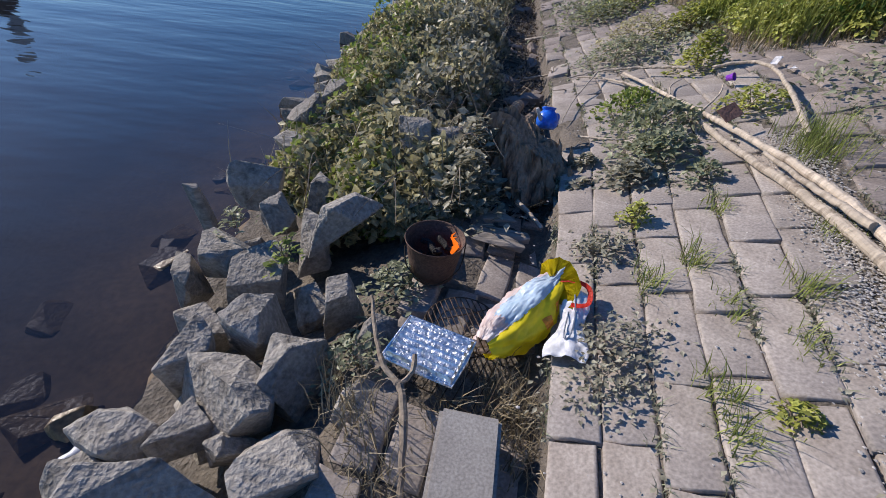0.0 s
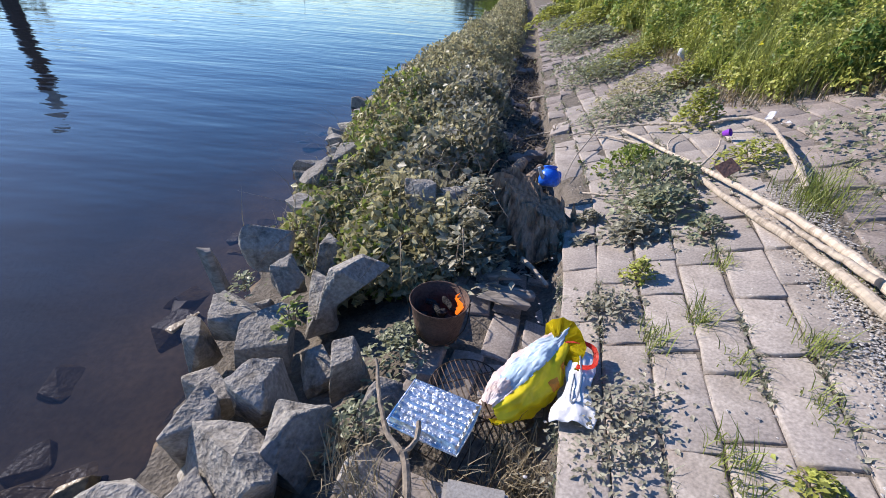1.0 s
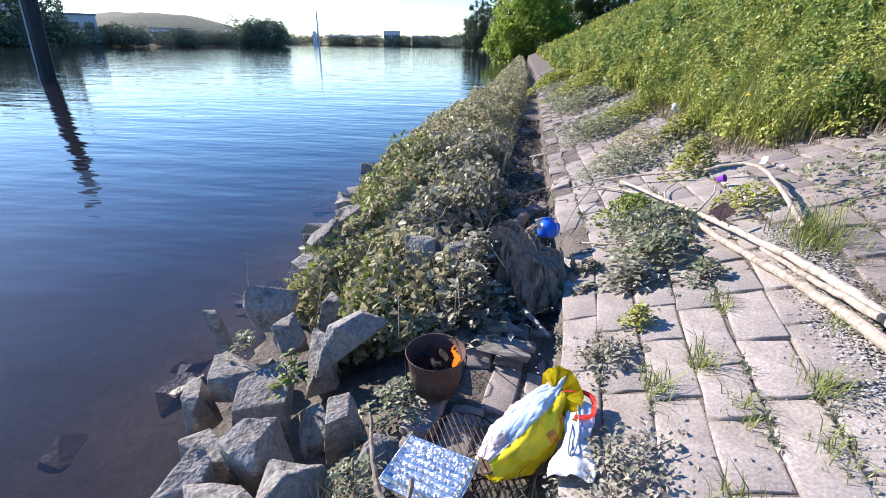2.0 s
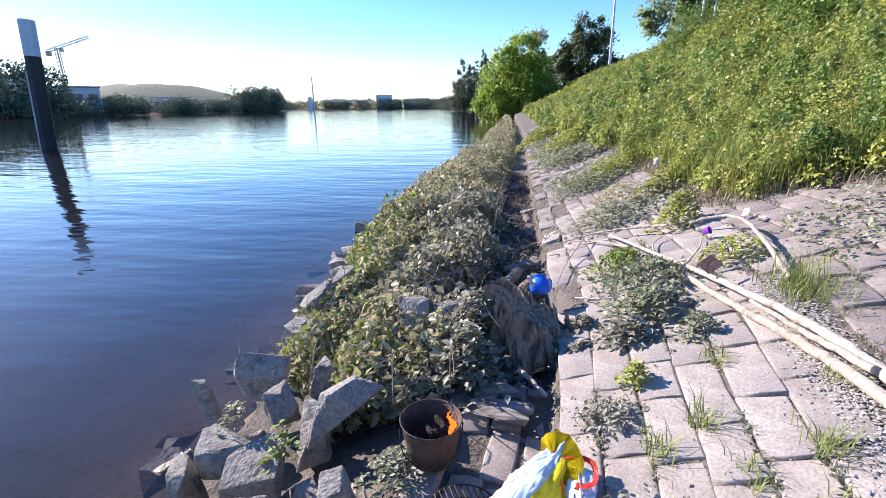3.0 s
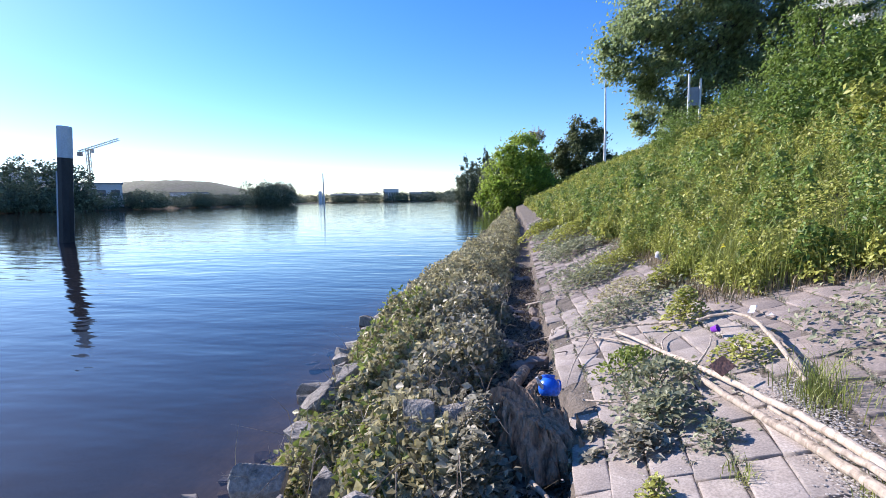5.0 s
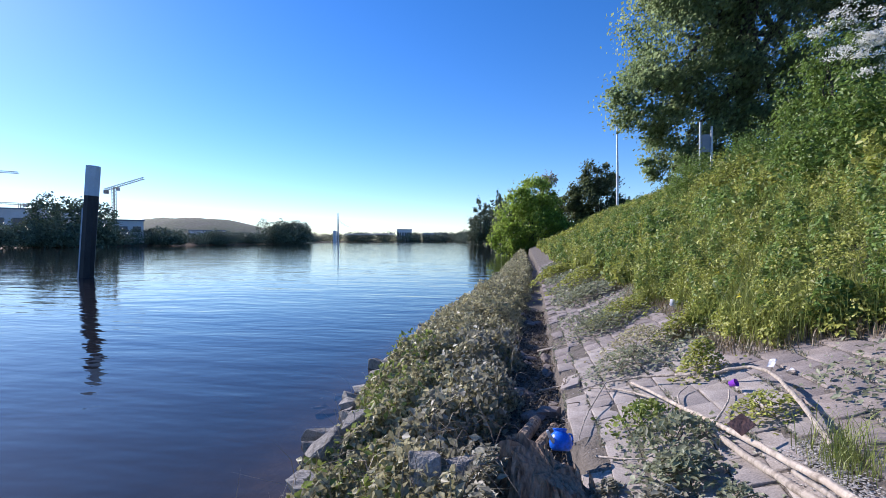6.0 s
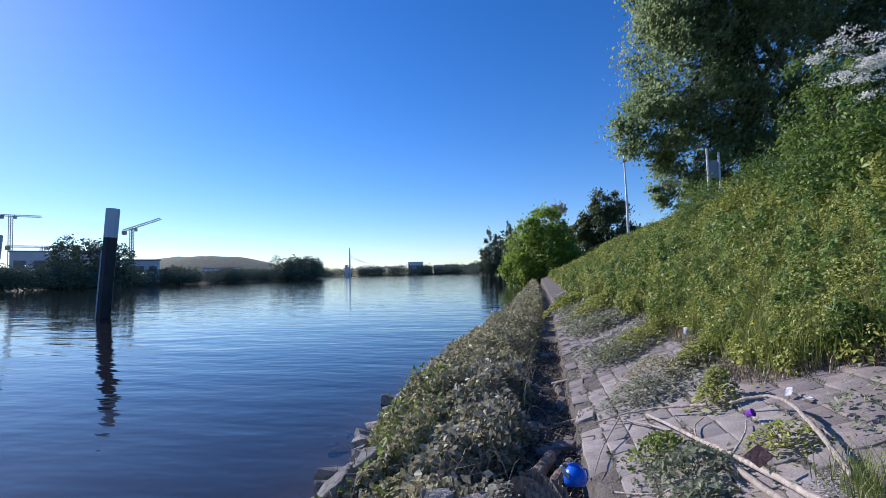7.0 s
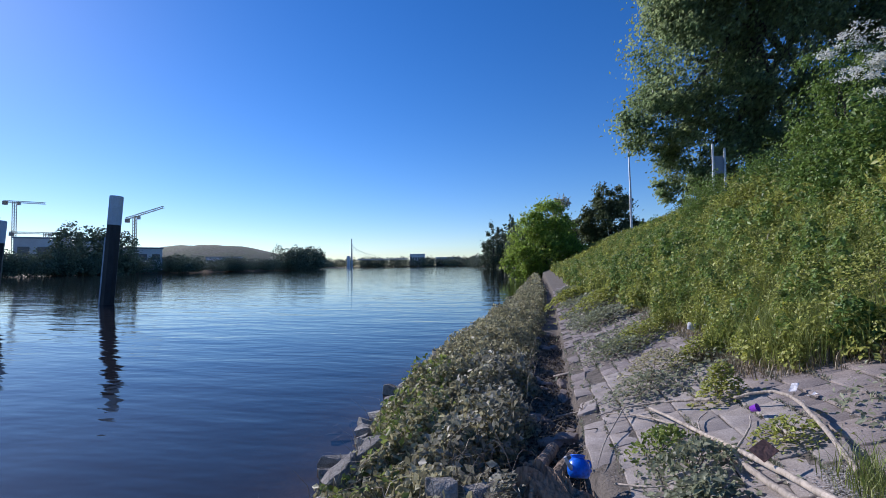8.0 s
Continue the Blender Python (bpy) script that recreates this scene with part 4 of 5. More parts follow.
def crane(x, y, h, jib, counter, turn, tilt, label, base=-0.5):
    """A tower crane of lattice: mast, cab, jib, counter-jib with its weight."""
    c = thing("tower_crane", label, "crane", pose(x, y, base, 0, 0, turn), group="tower cranes")

    def lattice(length, w):
        bm = bmesh.new()
        for sx, sy in ((-1, -1), (1, -1), (1, 1), (-1, 1)):
            bmesh.ops.create_cube(bm, size=1, matrix=Matrix.Translation((sx * w / 2, sy * w / 2, length / 2)) @ Matrix.Diagonal((w * 0.2, w * 0.2, length, 1)))
        n = int(length / (w * 1.3))
        for k in range(n):
            for s in (-1, 1):
                a, e = Vector((-w / 2, s * w / 2, k * length / n)), Vector((w / 2, s * w / 2, (k + 1) * length / n))
                d = e - a
                bmesh.ops.create_cube(bm, size=1, matrix=Matrix.Translation((a + e) / 2) @ d.to_track_quat("Z", "Y").to_matrix().to_4x4() @ Matrix.Diagonal((w * 0.12, w * 0.12, d.length, 1)))
        return bm
    part("mast", lattice(h, 1.6), M_CRANE, c)
    part("jib", lattice(jib, 1.2), M_CRANE, c, m=pose(0, 0, h, 0, 90 - tilt, 0))
    part("counter_jib", lattice(counter, 1.2), M_CRANE, c, m=pose(0, 0, h, 0, -90 - tilt, 0))
    part("counterweight", box(2, 2.4, 2.6, 0.1, (-counter + 1, 0, h - 1.2 - counter * math.tan(radians(tilt)))), M_CONC, c)
    part("cab", box(1.8, 1.6, 2.2, 0.1, (1.4, 1.6, h - 1)), M_FACADE, c)
    return c


crane(-254, 262, 36, 20, 6, 10, 17, "yellow-grey tower crane with a raised jib")
crane(-325, 262, 26, 14, 24, 12, -2, "yellow-grey tower crane far behind the halls")
crane(-352, 262, 49, 22, 8, 8, -4, "tall tower crane with a level jib")


def pile(x, y, top, r, label):
    """A steel mooring pile: tarred shaft, pale head, cap plate."""
    p = thing("mooring_pile", label, "pile", pose(x, y, WATER - 2.2) @ Matrix.Rotation(radians(3.5), 4, Vector((x, y, 0)).normalized()) @ pose(0, 0, 0, 0, 0, 20), group="mooring piles")
    h = top - WATER + 2.2
    cut = h - 0.27 * (h - 2.2)
    part("shaft", lathe([(r * 0.98, 0), (r, 0.1), (r, cut)], 8), M_PILE, p)
    part("head", lathe([(r * 1.015, cut), (r * 1.015, h - 0.05), (r * 0.97, h), (0.01, h)], 8), M_PILECAP, p, "pale grey painted head")
    part("fender", box(r * 0.3, r * 0.5, h - 3, 0.02, (-r * 1.02, 0, (h - 2) / 2)), M_PILECAP, p)
    return p


pile(-24.2, 23.0, 4.5, 0.37, "tall black mooring pile with a pale grey head in the river")
p2 = pile(-32.0, 22.5, 3.2, 0.37, "black mooring pile with pale head farther along the river")
part("light_mast", tube([(0, 0, 6.9), (0, 0, 7.6)], 0.03, 6), M_STEEL, p2)

lamp = thing("street_lamp", "tall thin grey lamp pole behind the bank", "lamp pole", pose(13.9, 60, 2.4))
part("pole", tube([(0, 0, 0), (0, 0, 7), (-0.1, 0, 12.6)], [0.17, 0.13, 0.08], 8), M_STEEL, lamp)
part("head", box(0.5, 0.25, 0.12, 0.03, (-0.2, 0, 12.6)), M_STEEL, lamp)
sign = thing("sign_board", "river sign seen from behind on two grey posts", "sign", pose(10.6, 26, 3.85, 0, 0, -12))
for sx in (-0.27, 0.27):
    part("post", tube([(sx, 0, -0.3), (sx, 0, 2.45 - sx * 0.5)], 0.055, 8), M_STEEL, sign)
part("board", box(0.50, 0.04, 0.95, 0.01, (0, 0.07, 1.45)), M_SHEET, sign)

# ---- the things by the fire ----
bucket = thing("fire_bucket", "rusty steel bucket holding a small wood fire", "bucket", pose(-0.115, 1.71, -1.475 + float(lay(-0.115, 1.71)), 0, 0, 15) @ Matrix.Diagonal((1.06, 1.06, 0.90, 1)))
part("wall", lathe([(0.085, 0.0), (0.095, 0.004), (0.112, 0.12), (0.124, 0.222), (0.128, 0.226), (0.130, 0.222), (0.126, 0.214), (0.119, 0.21), (0.107, 0.12), (0.09, 0.02), (0.0, 0.018)], 36, 0.006), M_RUST, bucket, smooth=True)
part("bottom", lathe([(0.0, 0.001), (0.088, 0.0), (0.088, 0.012), (0.0, 0.012)], 28), M_RUST, bucket)
part("handle", tube(smooth_line([(-0.13, -0.02, 0.20), (-0.12, -0.09, 0.12), (-0.02, -0.135, 0.055), (0.09, -0.10, 0.11), (0.13, -0.02, 0.20)], 18), 0.0028, 6), M_WIRE, bucket, "bent wire handle hanging down")
for k in range(14):
    a, rr = random.uniform(0, 6.28), random.uniform(0, 0.075)
    L = random.uniform(0.04, 0.09)
    part("charred_stick", tube(smooth_line([(-L / 2, 0, 0), (0, 0.006, 0.004), (L / 2, 0, 0)], 5, 0.003, k), [0.012, 0.016, 0.014, 0.015, 0.010], 7, 0.25, k), M_CHAR, bucket,
         m=pose(rr * math.cos(a), rr * math.sin(a), 0.10 + 0.06 * random.random(), 0, random.uniform(-40, 40), random.uniform(0, 360)))
M_FLAME = bpy.data.materials.new("flame")
M_FLAME.use_nodes = True
fn, fl = M_FLAME.node_tree.nodes, M_FLAME.node_tree.links.new
fe = fn.new("ShaderNodeEmission")
fe.inputs[0].default_value, fe.inputs[1].default_value = (1.0, 0.20, 0.02, 1), 1.1
ft = fn.new("ShaderNodeBsdfTransparent")
fm = fn.new("ShaderNodeMixShader")
fz = fn.new("ShaderNodeTexNoise")
fz.inputs["Scale"].default_value = 26
fr = fn.new("ShaderNodeMapRange")
fr.inputs[1].default_value, fr.inputs[2].default_value = 0.35, 0.65
fr.inputs[3].default_value, fr.inputs[4].default_value = 0.15, 0.85
fl(fz.outputs[0], fr.inputs[0])
fl(fr.outputs[0], fm.inputs[0])
fl(ft.outputs[0], fm.inputs[1])
fl(fe.outputs[0], fm.inputs[2])
fl(fm.outputs[0], fn["Material Output"].inputs[0])
for k, (fx, fy, fh) in enumerate(((0.075, -0.01, 0.13), (0.088, 0.015, 0.08))):
    part("flame", tube(smooth_line([(fx, fy, 0.13), (fx + 0.012, fy, 0.13 + fh * 0.4), (fx - 0.006, fy + 0.01, 0.13 + fh * 0.75), (fx + 0.006, fy, 0.13 + fh)], 9), [0.006, 0.010, 0.012, 0.010, 0.008, 0.006, 0.004, 0.002, 0.001], 8, 0.25, k),
         M_FLAME, bucket, "orange tongue of flame", smooth=True)

grill = thing("grill_rack", "round sooty wire grill rack lying on the stones", "grill", pose(0.045, 1.36, -1.44 + float(lay(0.045, 1.36)), 3, -3, 24))
part("rim", tube([(0.155 * math.cos(a * math.tau / 40), 0.155 * math.sin(a * math.tau / 40), 0) for a in range(41)], 0.0032, 6), M_WIRE, grill)
part("inner_ring", tube([(0.10 * math.cos(a * math.tau / 32), 0.10 * math.sin(a * math.tau / 32), -0.004) for a in range(33)], 0.0024, 6), M_WIRE, grill)
for k in range(13):
    o = -0.132 + k * 0.022
    h = math.sqrt(0.155 ** 2 - o * o)
    part("wire", tube([(o, -h, 0.003), (o + 0.001, 0, 0.0035), (o, h, 0.003)], 0.0026, 5), M_WIRE, grill)
for o in (-0.055, 0.055):
    h = math.sqrt(0.155 ** 2 - o * o)
    part("cross_wire", tube([(-h, o, -0.002), (h, o, -0.002)], 0.0024, 5), M_WIRE, grill)
for k in range(3):
    a = k * math.tau / 3 + 0.4
    part("leg", tube([(0.15 * math.cos(a), 0.15 * math.sin(a), 0), (0.15 * math.cos(a), 0.15 * math.sin(a), -0.055)], 0.0025, 5), M_WIRE, grill)
# second coarse rack under the tray
under = thing("oven_rack", "coarse blackened wire rack under the foil tray", "grill", pose(0.04, 1.14, -1.465 + float(lay(0.04, 1.14)), 2, 0, -22))
for k in range(9):
    part("wire", tube([(-0.15 + k * 0.038, -0.12, 0), (-0.15 + k * 0.038, 0.12, 0)], 0.0022, 5), M_WIRE, under)
for o in (-0.12, 0.12):
    part("side_wire", tube([(-0.155, o, 0), (0.16, o, 0)], 0.003, 5), M_WIRE, under)

tray = thing("foil_tray", "crumpled ridged aluminium foil grill tray", "foil tray", pose(-0.068, 1.193, -1.412 + float(lay(-0.068, 1.193)), 2, -2, -20))
bm = bmesh.new()
bmesh.ops.create_grid(bm, x_segments=60, y_segments=44, size=1)
for v in bm.verts:
    x, y = v.co.x * 0.142, v.co.y * 0.112
    ridge = 0.010 * math.cos(v.co.y * math.pi * 7.5) * (1 if max(abs(v.co.x), abs(v.co.y)) < 0.93 else 0)
    slots = -0.006 if (abs(v.co.x) < 0.88 and math.cos(v.co.y * math.pi * 7.5) < -0.4 and math.sin(v.co.x * 30 + round(v.co.y * 7.5) * 1.3) > 0.75) else 0
    lip = -0.012 * max(0, (max(abs(v.co.x), abs(v.co.y)) - 0.93) / 0.07)
    crumple = noise.noise(Vector((x, y, 0)) * 60) * 0.0022 + noise.noise(Vector((x, y, 3)) * 140) * 0.001
    v.co = Vector((x + noise.noise(Vector((x * 20, y * 20, 1))) * 0.003, y + noise.noise(Vector((x * 20, y * 20, 5))) * 0.003, ridge + slots + lip + crumple))
bmesh.ops.solidify(bm, geom=bm.faces[:], thickness=0.0012)
part("ridged_sheet", bm, M_FOIL, tray)
bm = tube([(0.142 * x, 0.112 * y, -0.010) for x, y in ((-1, -1), (0, -1.02), (1, -1), (1.02, 0), (1, 1), (0, 1.02), (-1, 1), (-1.01, 0), (-1, -1))], 0.0045, 6, 0.3)
part("rolled_edge", bm, M_FOIL, tray)

# plastic carrier bag, bulging with rubbish
SINK = float(lay(0.35, 1.4))
bag = thing("carrier_bag", "full plastic carrier bag, yellow, white and pale blue", "plastic bag", pose(0.275, 1.385, -1.485 + SINK, 0, 0, -45))


def bag_shell(a0, a1, lift=0.0, seed=0, n=34, s0=0.0, s1=1.0):
    """A strip of the bag's skin between two angles about its long axis (+y), from its closed end to its mouth."""
    bm = bmesh.new()
    grid = []
    for i in range(n + 1):
        s = s0 + (s1 - s0) * i / n
        w = 0.105 * (max(0.0, math.sin(math.pi * min(1, 0.06 + s * 0.84))) ** 0.55) * (1 - 0.42 * max(0, s - 0.62) / 0.38)
        h = 0.105 * (max(0.0, math.sin(math.pi * min(1, 0.06 + s * 0.80))) ** 0.6) + 0.05 * max(0, s - 0.7)
        line = []
        for k in range(n + 1):
            a = a0 + (a1 - a0) * k / n
            c = Vector((math.cos(a) * w, (s - 0.48) * 0.43, 0.098 + math.sin(a) * h + 0.11 * s * s))
            d = Vector((math.cos(a), 0, math.sin(a)))
            q = Vector((math.cos(a) * 2.0, s * 5, math.sin(a) * 2.0))
            cr = 0.020 * noise.noise(q * 1.1 + Vector((3, 0, 0))) + 0.010 * abs(noise.noise(q * 2.7)) + 0.004 * noise.noise(q * 7)
            c += d * (cr + lift)
            c.z = max(c.z, 0.004 + lift)
            line.append(bm.verts.new(c))
        grid.append(line)
    for i in range(n):
        for k in range(n):
            bm.faces.new((grid[i][k], grid[i][k + 1], grid[i + 1][k + 1], grid[i + 1][k]))
    return bm


part("yellow_side", bag_shell(-1.5, 1.25), M_YELLOW, bag, "glossy yellow plastic", smooth=True)
part("blue_side", bag_shell(1.2, 2.3, 0.001, s0=0.22), M_BAGBLUE, bag, "pale blue and white printed plastic", smooth=True)
part("white_side", bag_shell(2.25, 4.9, 0.0015), M_BAGWHITE, bag, "white plastic with faded pink print", smooth=True)
part("white_end", bag_shell(1.2, 2.3, 0.0012, s1=0.24), M_BAGWHITE, bag, "white plastic with faded pink print", smooth=True)
part("print_patch", bag_shell(0.25, 0.62, 0.0035, s0=0.52, s1=0.60, n=8), M_ORANGE, bag, "small orange printed marks")
part("print_patch", bag_shell(0.45, 0.75, 0.0035, s0=0.68, s1=0.74, n=8), M_ORANGE, bag, "small orange printed marks")


def ribbon(points, width, thick=0.0015, flat=(0, 0, 1)):
    bm = bmesh.new()
    last = None
    pts = [Vector(p) for p in points]
    for i, p in enumerate(pts):
        d = (pts[min(i + 1, len(pts) - 1)] - pts[max(i - 1, 0)]).normalized()
        s = d.cross(Vector(flat)).normalized() * width / 2
        cur = (bm.verts.new(p - s), bm.verts.new(p + s))
        if last:
            bm.faces.new((last[0], last[1], cur[1], cur[0]))
        last = cur
    bmesh.ops.solidify(bm, geom=bm.faces[:], thickness=thick)
    return bm


strap_line = [bag.matrix_basis.inverted() @ (Vector(q) + Vector((0, 0, SINK))) for q in ((0.38, 1.50, -1.235), (0.45, 1.485, -1.205), (0.515, 1.46, -1.21), (0.515, 1.40, -1.225), (0.49, 1.375, -1.23), (0.445, 1.385, -1.245))]
part("handle", ribbon(smooth_line(strap_line, 18), 0.020, flat=(-0.3, -0.5, 1)), M_RED, bag, "red carrying strap")
flap_line = [bag.matrix_basis.inverted() @ (Vector(q) + Vector((0, 0, SINK))) for q in ((0.34, 1.55, -1.24), (0.40, 1.545, -1.19), (0.445, 1.47, -1.215), (0.42, 1.40, -1.27))]
part("mouth_flap", ribbon(smooth_line(flap_line, 18, 0.004), 0.085, flat=(-0.2, -0.6, 1)), M_YELLOW, bag, "folded yellow mouth of the bag", smooth=True)
small = thing("small_bag", "crumpled white plastic bag lying on the paving", "plastic bag", pose(0.455, 1.30, -1.315 + float(lay(0.455, 1.3)), 0, -18, -17))
bm = bmesh.new()
bmesh.ops.create_grid(bm, x_segments=20, y_segments=34, size=1)
for v in bm.verts:
    s = (v.co.y + 1) / 2
    w = 0.075 - 0.035 * s + 0.012 * math.sin(s * 9)
    q = Vector((v.co.x * 2, s * 6, 0))
    v.co = Vector((v.co.x * w, (s - 0.5) * 0.30, 0.018 + 0.022 * (1 - v.co.x ** 2) + 0.014 * noise.noise(q) + 0.006 * noise.noise(q * 3) + 0.06 * s * s))
bmesh.ops.solidify(bm, geom=bm.faces[:], thickness=0.002)
part("sheet", bm, M_WHITEPL, small, smooth=True)
part("strap", tube(smooth_line([(0.0, 0.12, 0.10), (0.012, 0.04, 0.066), (0.01, -0.06, 0.056), (-0.012, -0.07, 0.056), (-0.014, 0.05, 0.07)], 16), 0.003, 5), M_SHEET, small, "grey carrying cord")

# forked stick
fork = thing("forked_stick", "bare forked stick propped beside the foil tray", "stick", pose(0, 0, float(lay(-0.15, 1.0))))
part("stem", tube(smooth_line([(-0.085, 0.66, -1.47), (-0.10, 0.80, -1.44), (-0.135, 0.98, -1.42), (-0.155, 1.02, -1.415)], 12, 0.003), [0.009 + 0.0007 * k for k in range(12)], 8, 0.1), M_TWIG, fork)
part("prong", tube(smooth_line([(-0.15, 1.01, -1.415), (-0.22, 1.08, -1.41), (-0.27, 1.20, -1.40), (-0.325, 1.37, -1.38)], 14, 0.003), [0.012 - 0.0004 * k for k in range(14)], 8, 0.1), M_TWIG, fork)
part("prong", tube(smooth_line([(-0.15, 1.01, -1.415), (-0.115, 1.05, -1.40), (-0.115, 1.12, -1.39)], 8, 0.002), 0.009, 8, 0.1), M_TWIG, fork)

# stump, driftwood and kettle in the trench
stump = thing("tree_stump", "rotten upright tree stump with torn fibrous wood", "stump", pose(0.44, 2.70, -1.50 + float(lay(0.44, 2.7)), -10, 8, 0))
bm = bmesh.new()
rings, sides = 22, 72
grid = []
for i in range(rings):
    s = i / (rings - 1)
    line = []
    for k in range(sides):
        a = k * math.tau / sides
        r = 0.19 - 0.055 * s + 0.03 * (1 - s) * math.cos(2 * a)
        q = Vector((math.cos(a) * 2.2, math.sin(a) * 2.2, s * 1.1))
        r *= 1 + 0.40 * noise.noise(q) + 0.16 * abs(math.sin(a * 13 + 3 * noise.noise(q * 2))) - 0.10 + 0.34 * noise.noise(Vector((math.cos(a) * 7, math.sin(a) * 7, s * 0.9))) + 0.10 * noise.noise(q * 6)
        zz = s * (0.44 + 0.12 * math.cos(a - 2.6) + 0.07 * noise.noise(Vector((math.cos(a) * 4, math.sin(a) * 4, 0))))
        line.append(bm.verts.new((math.cos(a) * r * 1.6 - 0.14 * s, math.sin(a) * r * 0.95, zz * 0.86)))
    grid.append(line)
for i in range(rings - 1):
    for k in range(sides):
        bm.faces.new((grid[i][k], grid[i][(k + 1) % sides], grid[i + 1][(k + 1) % sides], grid[i + 1][k]))
c = bm.verts.new((-0.08, 0, 0.34))
for k in range(sides):
    bm.faces.new((grid[-1][k], grid[-1][(k + 1) % sides], c))
part("trunk", bm, M_STUMP, stump)
for k in range(26):   # torn fibres round the broken top and down the flanks
    a = k * math.tau / 26 + random.uniform(-0.1, 0.1)
    h, rr, foot = random.uniform(0.10, 0.24), random.uniform(0.10, 0.17), random.uniform(0.02, 0.26)
    c0 = Vector((math.cos(a) * rr * 1.5 - 0.14 * foot, math.sin(a) * rr * 0.95, foot))
    part("splinter", tube(smooth_line([c0, c0 + Vector((-0.02, 0.0, h * 0.5)), c0 * 0.96 + Vector((-0.05 + random.uniform(-0.02, 0.02), random.uniform(-0.03, 0.03), h))], 6, 0.006, k),
                          [0.022, 0.026, 0.024, 0.019, 0.012, 0.003], 6, 0.35, k), M_STUMP, stump)
part("torn_flank", rock_mesh("torn_flank", 0.20, 0.18, 0.30, 511, M_STUMP, 22, 0.1), None, stump, m=pose(0.20, -0.04, 0.12, 12, -18, 20))
part("root", tube(smooth_line([(0.10, -0.05, 0.06), (0.20, -0.08, 0.10), (0.27, -0.06, 0.03)], 8, 0.008), [0.07, 0.08, 0.085, 0.08, 0.07, 0.06, 0.05, 0.03], 10, 0.25), M_STUMP, stump)
part("root", tube(smooth_line([(-0.10, 0.10, 0.08), (-0.22, 0.16, 0.05), (-0.30, 0.30, 0.02)], 8, 0.008), [0.07, 0.07, 0.065, 0.06, 0.05, 0.045, 0.04, 0.03], 9, 0.25), M_STUMP, stump)

kettle = thing("kettle", "bright blue enamel kettle lying tilted in the weeds", "kettle", pose(0.49, 3.12, -1.18 + float(lay(0.49, 3.12)), -20, 18, 40))
part("body", lathe([(0.0, 0.0), (0.055, 0.0), (0.072, 0.02), (0.076, 0.055), (0.066, 0.095), (0.045, 0.115), (0.040, 0.118)], 28), M_BLUE, kettle, smooth=True)
part("collar", lathe([(0.040, 0.112), (0.044, 0.13), (0.050, 0.135), (0.048, 0.139), (0.038, 0.13), (0.034, 0.114)], 28), M_BLUE, kettle, smooth=True)
part("lid", lathe([(0.0, 0.132), (0.012, 0.131), (0.034, 0.124), (0.036, 0.118)], 24), M_BLUE, kettle, smooth=True)
part("spout", tube([(-0.06, 0, 0.05), (-0.10, 0, 0.08), (-0.125, 0, 0.115)], [0.018, 0.013, 0.010], 10), M_STEEL, kettle, "pale metal spout")
part("handle", tube(smooth_line([(0.055, 0, 0.10), (0.115, 0, 0.11), (0.12, 0, 0.05), (0.07, 0, 0.03)], 14), 0.007, 8), M_BLUE, kettle, smooth=True)


def driftwood(name, label, lines, material=None, category="driftwood", flush=False):
    """A bleached branch: a main stem and its side twigs as parts."""
    d = thing(name, label, category)
    for k, (pts, r0, r1) in enumerate(lines):
        n = max(8, len(pts) * 6)
        pts = [(x, y, z + (0 if flush else float(lay(x, y)))) for x, y, z in pts]
        part("stem" if k == 0 else "twig", tube(smooth_line(pts, n, 0.004 if r0 > 0.01 else 0.002, k), [r0 + (r1 - r0) * i / (n - 1) for i in range(n)], 12, 0.035, k), material or M_WOOD, d)
    return d


def on_slope(lift, *points):
    return [(x, y, float(paved(x, y)) + lift) for x, y in points]


driftwood("driftwood_log", "long bleached driftwood branch lying across the paving",
          [(on_slope(0.045, (1.47, 1.22), (1.52, 1.55), (1.545, 1.90), (1.53, 2.28), (1.47, 2.78), (1.385, 3.4), (1.24, 4.35)), 0.028, 0.012),
           (on_slope(0.03, (1.30, 3.80), (1.12, 4.3), (0.90, 4.6)), 0.011, 0.005), (on_slope(0.03, (1.42, 3.1), (1.62, 3.35), (1.72, 3.55)), 0.008, 0.004),
           (on_slope(0.03, (1.36, 3.45), (1.45, 3.75), (1.55, 3.85)), 0.007, 0.004)], flush=True)
driftwood("driftwood_log", "split weathered driftwood log on the paving",
          [(on_slope(0.025, (1.46, 1.40), (1.47, 1.72), (1.455, 2.10), (1.415, 2.55), (1.385, 3.25)), 0.025, 0.018),
           (on_slope(0.065, (1.50, 1.62), (1.48, 1.95), (1.46, 2.35)), 0.018, 0.010)], flush=True)
driftwood("driftwood_branch", "crooked bleached branch arching over the paving",
          [([(1.72, 2.50, -0.72), (1.84, 2.95, -0.64), (1.93, 3.42, -0.58), (1.88, 3.66, -0.60), (1.72, 3.80, -0.70)], 0.016, 0.010),
           ([(1.62, 3.95, -0.76), (1.45, 4.15, -0.84), (1.28, 4.3, -0.92), (1.05, 4.42, -1.02), (0.80, 4.42, -1.13)], 0.013, 0.006),
           ([(1.05, 4.42, -1.02), (0.78, 3.85, -1.16), (0.66, 3.5, -1.25)], 0.007, 0.003)])
driftwood("driftwood_stick", "bleached stick lying along the trench stones", [([(0.555, 2.60, -1.42), (0.545, 2.35, -1.42), (0.50, 2.05, -1.42), (0.495, 1.87, -1.42)], 0.017, 0.011)])
driftwood("driftwood_stick", "short broken bleached stick below the stump", [([(0.315, 2.46, -1.43), (0.38, 2.33, -1.42), (0.445, 2.22, -1.43)], 0.018, 0.010)])
